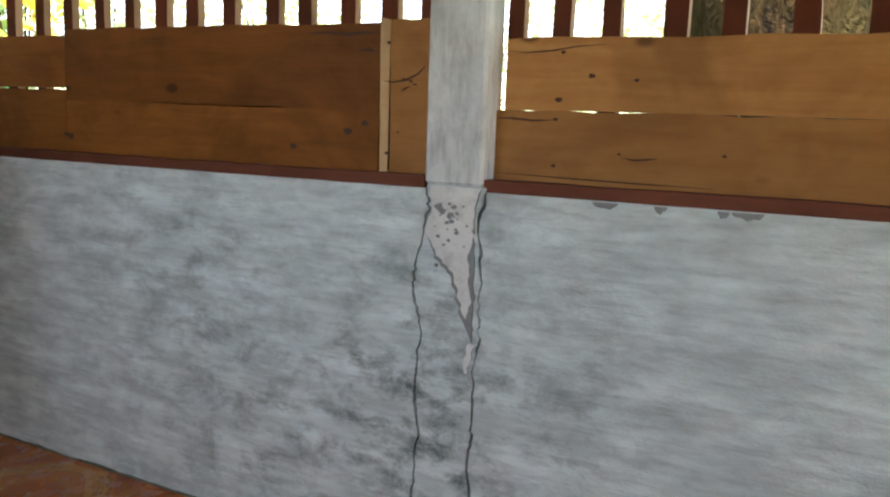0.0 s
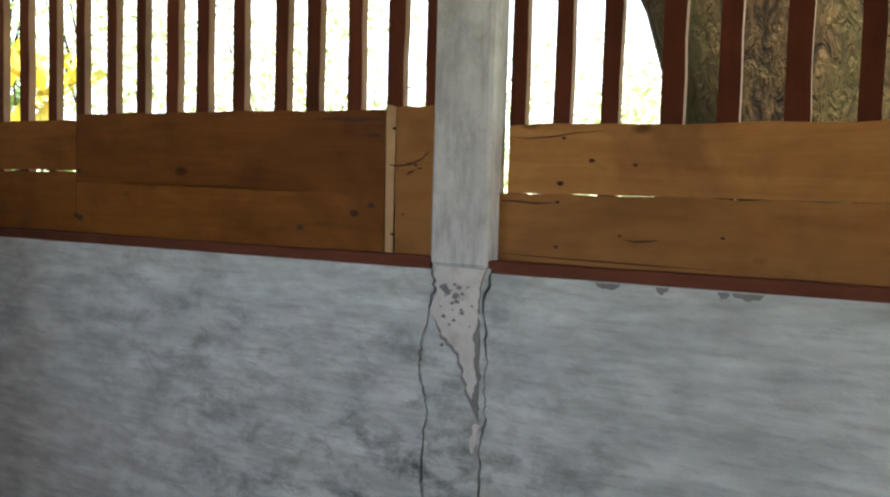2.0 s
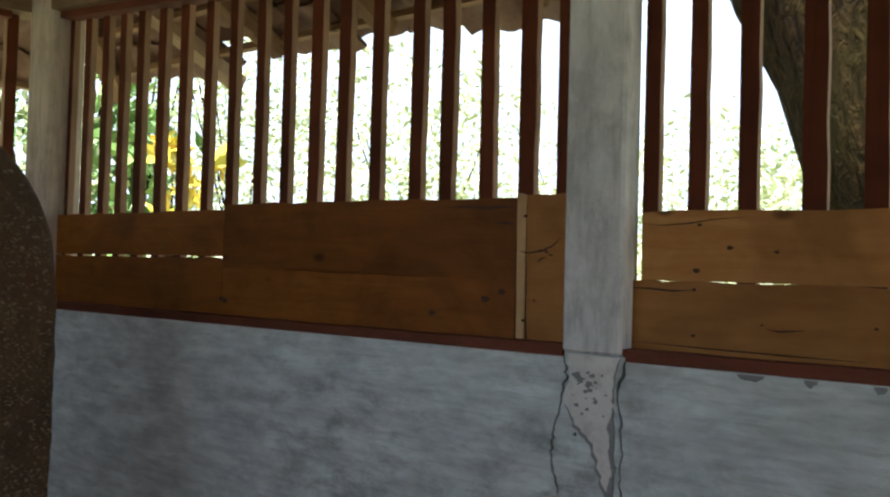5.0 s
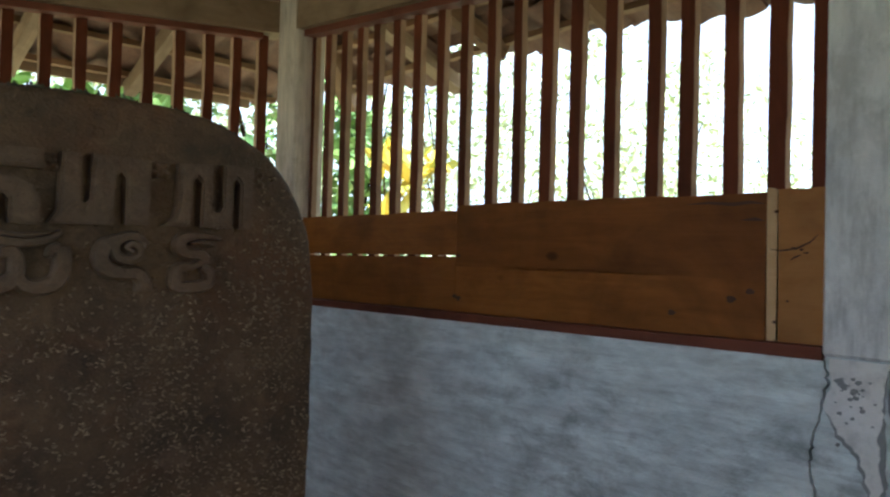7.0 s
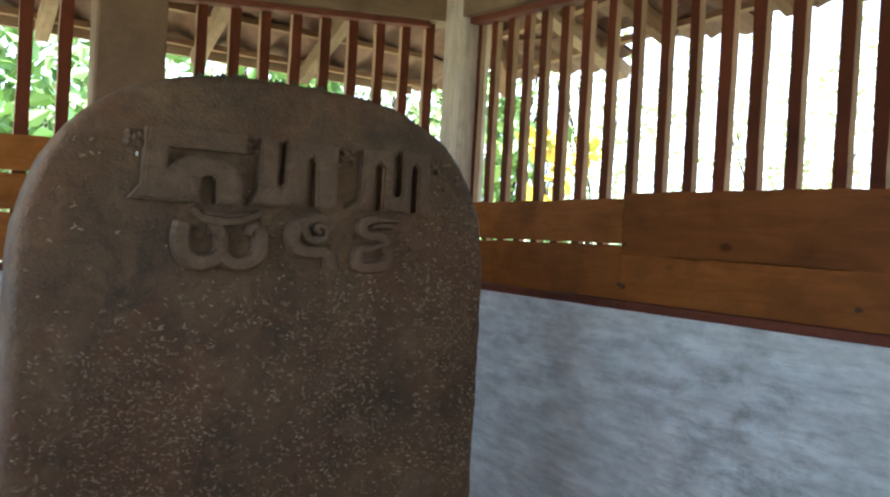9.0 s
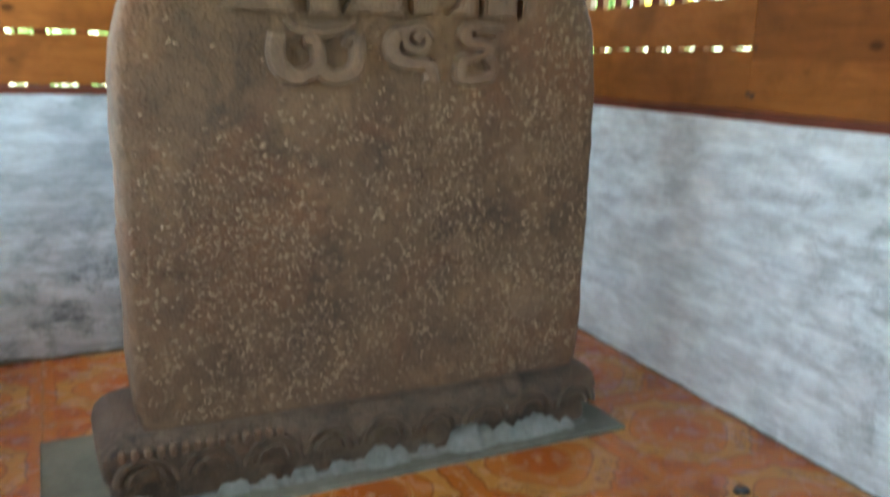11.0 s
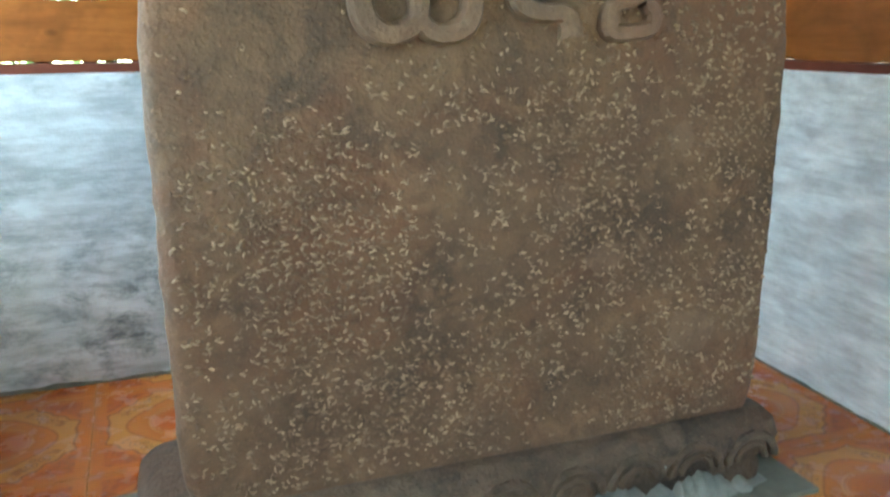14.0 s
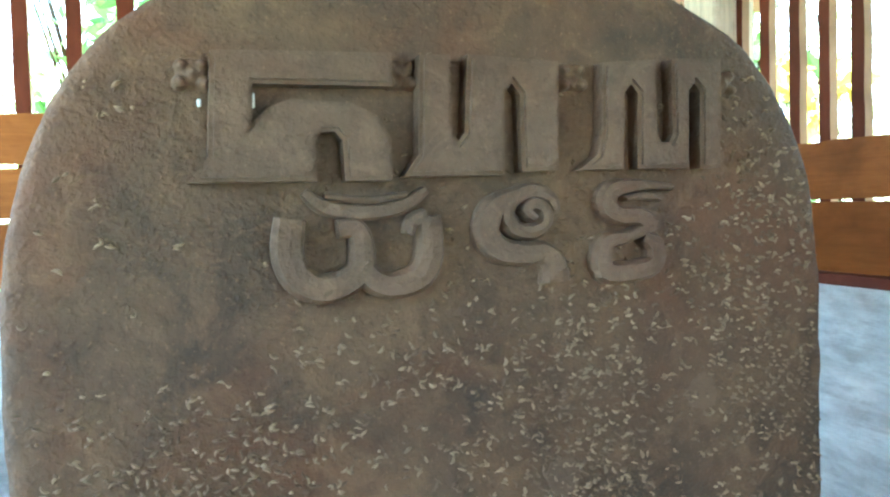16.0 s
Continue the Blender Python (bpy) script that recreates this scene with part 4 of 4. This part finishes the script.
patch("bare_patch", ((1.397, 0.468), (1.405, 0.44), (1.403, 0.412)), ((1.385, 0.466), (1.392, 0.44), (1.399, 0.41)), M_PATCH, "pale bare plaster where the paint has fallen", 0.002)
rng = random.Random(31)
for k in range(26):
    y, z, r = rng.gauss(1.44, 0.018), rng.gauss(0.68, 0.026), rng.uniform(0.0015, 0.0045)
    if k < 4:
        y, z, r = 1.466 - 0.012 * k + 0.004 * (k % 2), 0.712 - 0.008 * (k % 3), 0.0085 - 0.0012 * k
    pts = [(y + r * rng.uniform(0.6, 1.6) * math.cos(q * 0.7), z + r * rng.uniform(0.4, 1.1) * math.sin(q * 0.7)) for q in range(9)]
    part("bare_cement", slab(pts, 0.004), M_CHIP, pier, "", pose(0, -0.0052, 0))
for y, w in ((1.16, 0.022), (1.07, 0.01), (0.975, 0.009), (0.94, 0.024)):
    pts = [(y + w * math.cos(a), SILL - 0.01 - 0.012 * abs(math.sin(a)) * rng.uniform(0.6, 1.1)) for a in [math.pi * k / 8 for k in range(9)]]
    part("paint_chip", slab(pts, 0.004), M_CHIP, wall_b, "grey chip in the paint", pose(0, -0.0015, 0))

# a clump of dirt on the floor
bm = bmesh.new()
bmesh.ops.create_icosphere(bm, subdivisions=3, radius=1, matrix=Matrix.Diagonal((0.017, 0.013, 0.005, 1)))
for v in bm.verts:
    v.co *= 1 + 0.5 * noise.noise(v.co * 160)
tagged(part("dirt_clump", bm, M_HOLE, at=pose(0.349, 2.102, 0.004), smooth=True), "small dark clump of dirt lying on the tiles", "dirt")

# ---- outside ----
def leaves(n, centre, radii, size, seed, droop=0.4):
    """Many folded leaf blades in a clumpy ellipsoid."""
    g = np.random.default_rng(seed)
    clumps = g.normal(size=(max(6, n // 60), 3)) * 0.45
    c = clumps[g.integers(0, len(clumps), n)] + g.normal(size=(n, 3)) * 0.16
    c = c * radii + centre
    d = g.normal(size=(n, 3)) + (0, 0, -droop)
    d /= np.linalg.norm(d, axis=1)[:, None]
    s = np.cross(d, g.normal(size=(n, 3)))
    s /= np.linalg.norm(s, axis=1)[:, None]
    up = np.cross(s, d)
    l = size * g.uniform(0.6, 1.4, n)[:, None]
    pts = np.stack([c, c + d * l * 0.5 + s * l * 0.24 + up * l * 0.06, c + d * l, c + d * l * 0.5 - s * l * 0.24 + up * l * 0.06], 1).reshape(-1, 3)
    k = np.arange(n)[:, None] * 4
    me = bpy.data.meshes.new("leaves")
    me.from_pydata(pts.tolist(), [], (k + [0, 1, 2, 3]).tolist())
    return me


def limb(bm, pts, n=12, rough=0.0):
    """A tapered limb through (x, y, z, radius) points, joined into bm."""
    rows = []
    for i, p in enumerate(pts):
        a, b = Vector(pts[max(0, i - 1)][:3]), Vector(pts[min(len(pts) - 1, i + 1)][:3])
        q = (b - a).to_track_quat("Z", "Y")
        ring = []
        for k in range(n):
            w = 2 * math.pi * k / n
            r = p[3] * (1 + rough * noise.noise((math.cos(w) * 2.5, math.sin(w) * 2.5, p[2] * 3)))
            ring.append(bm.verts.new(Vector(p[:3]) + q @ Vector((r * math.cos(w), r * math.sin(w), 0))))
        rows.append(ring)
    for a, b in zip(rows, rows[1:]):
        for k in range(n):
            bm.faces.new((a[k], a[(k + 1) % n], b[(k + 1) % n], b[k]))
    bm.faces.new(rows[-1])
    bm.faces.new(rows[0][::-1])


tree = thing("tree", "broad rough-barked tree trunk standing close outside the screen", "tree", pose(2.25, 0.78, -0.25))
bm = bmesh.new()
limb(bm, [(0, 0, -0.1, 0.42), (0, 0.0, 0.3, 0.34)] + [(0.0, -0.03 + 0.11 * k, 0.7 + 0.3 * k, 0.37 + 0.004 * k) for k in range(9)], 40, 0.12)
limb(bm, [(0.0, 0.7, 2.9, 0.2), (0.2, 1.2, 3.6, 0.14), (0.5, 1.9, 4.2, 0.06)], 14, 0.1)
limb(bm, [(0.0, 0.75, 2.9, 0.22), (0.1, 0.2, 3.7, 0.15), (0.3, -0.6, 4.5, 0.06)], 14, 0.1)
part("trunk", bm, M_BARK, tree, smooth=True)
part("crown", leaves(2500, (0.3, 0.6, 4.6), (1.6, 1.8, 0.7), 0.16, 3), None, tree).data.materials.append(M_LEAF)


def shrub(x, y, z, rx, rz, n, size, mat, label, seed, lift=0.0):
    ob = thing("shrub", label, "shrub", pose(x, y, z))
    bm = bmesh.new()
    g = random.Random(seed)
    for k in range(5):
        a = g.uniform(0, 6.3)
        limb(bm, [(0, 0, -0.1, 0.02), (0.2 * rx * math.cos(a), 0.2 * rx * math.sin(a), (lift or rz) * 0.7, 0.014), (0.6 * rx * math.cos(a), 0.6 * rx * math.sin(a), (lift or rz) + rz * 0.5, 0.006)], 6)
    part("stem", bm, M_BARK, ob)
    part("crown", leaves(n, (0, 0, lift or rz), (rx, rx, rz), size, seed), None, ob).data.materials.append(mat)


rng = random.Random(77)
shrub(3.0, 6.1, -0.2, 0.24, 0.34, 130, 0.17, M_LEAF_GOLD, "yellow-leaved garden shrub outside the screen", 4, 1.68)
shrub(0.9, 7.6, -0.2, 1.3, 2.0, 1800, 0.2, M_LEAF, "tall green leafy shrub outside the screen", 15)
shrub(-1.2, 7.9, -0.2, 1.2, 2.1, 1500, 0.2, M_LEAF, "tall green leafy shrub outside the screen", 16)
shrub(3.5, 7.5, -0.2, 0.9, 2.2, 1100, 0.2, M_LEAF, "tall green leafy shrub outside the screen", 5)
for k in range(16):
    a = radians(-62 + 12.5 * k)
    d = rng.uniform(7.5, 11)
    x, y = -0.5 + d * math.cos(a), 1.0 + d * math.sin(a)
    shrub(x, y, 0.0, rng.uniform(1.1, 1.7), rng.uniform(1.3, 2.6), 4600, 0.085, M_LEAF_HAZE, "bush on the slope, its leaves paled for haze", 100 + k)

# ---- floor tiles ----
def floor_tile(u0, u1, v0, v1):
    """A tile, or what is left of one cut at a wall, about its own pattern's middle."""
    return bake("floor_tile", box((u1 - u0, v1 - v0, 0.014), 0.0005, at=pose((u0 + u1) / 2, (v0 + v1) / 2, 0)), M_TILE)


HALF = 0.1997
tile = floor_tile(-HALF, HALF, -HALF, HALF)
for i in range(-4, 3):
    for j in range(-7, 4):
        u, v = 0.165 + 0.4 * i, 2.37 + 0.4 * j
        u0, u1 = max(-HALF, UL - 0.02 - u), min(HALF, 0.86 - u)
        v0, v1 = max(-HALF, YF - 0.02 - v), min(HALF, VB + 0.02 - v)
        if u1 - u0 < 0.02 or v1 - v0 < 0.02:
            continue
        whole = u1 - u0 > 0.398 and v1 - v0 > 0.398
        part("floor_tile", tile if whole else floor_tile(u0, u1, v0, v1), None, floor, "", floor.matrix_basis.inverted() @ HERE @ pose(u, v, -0.0072))
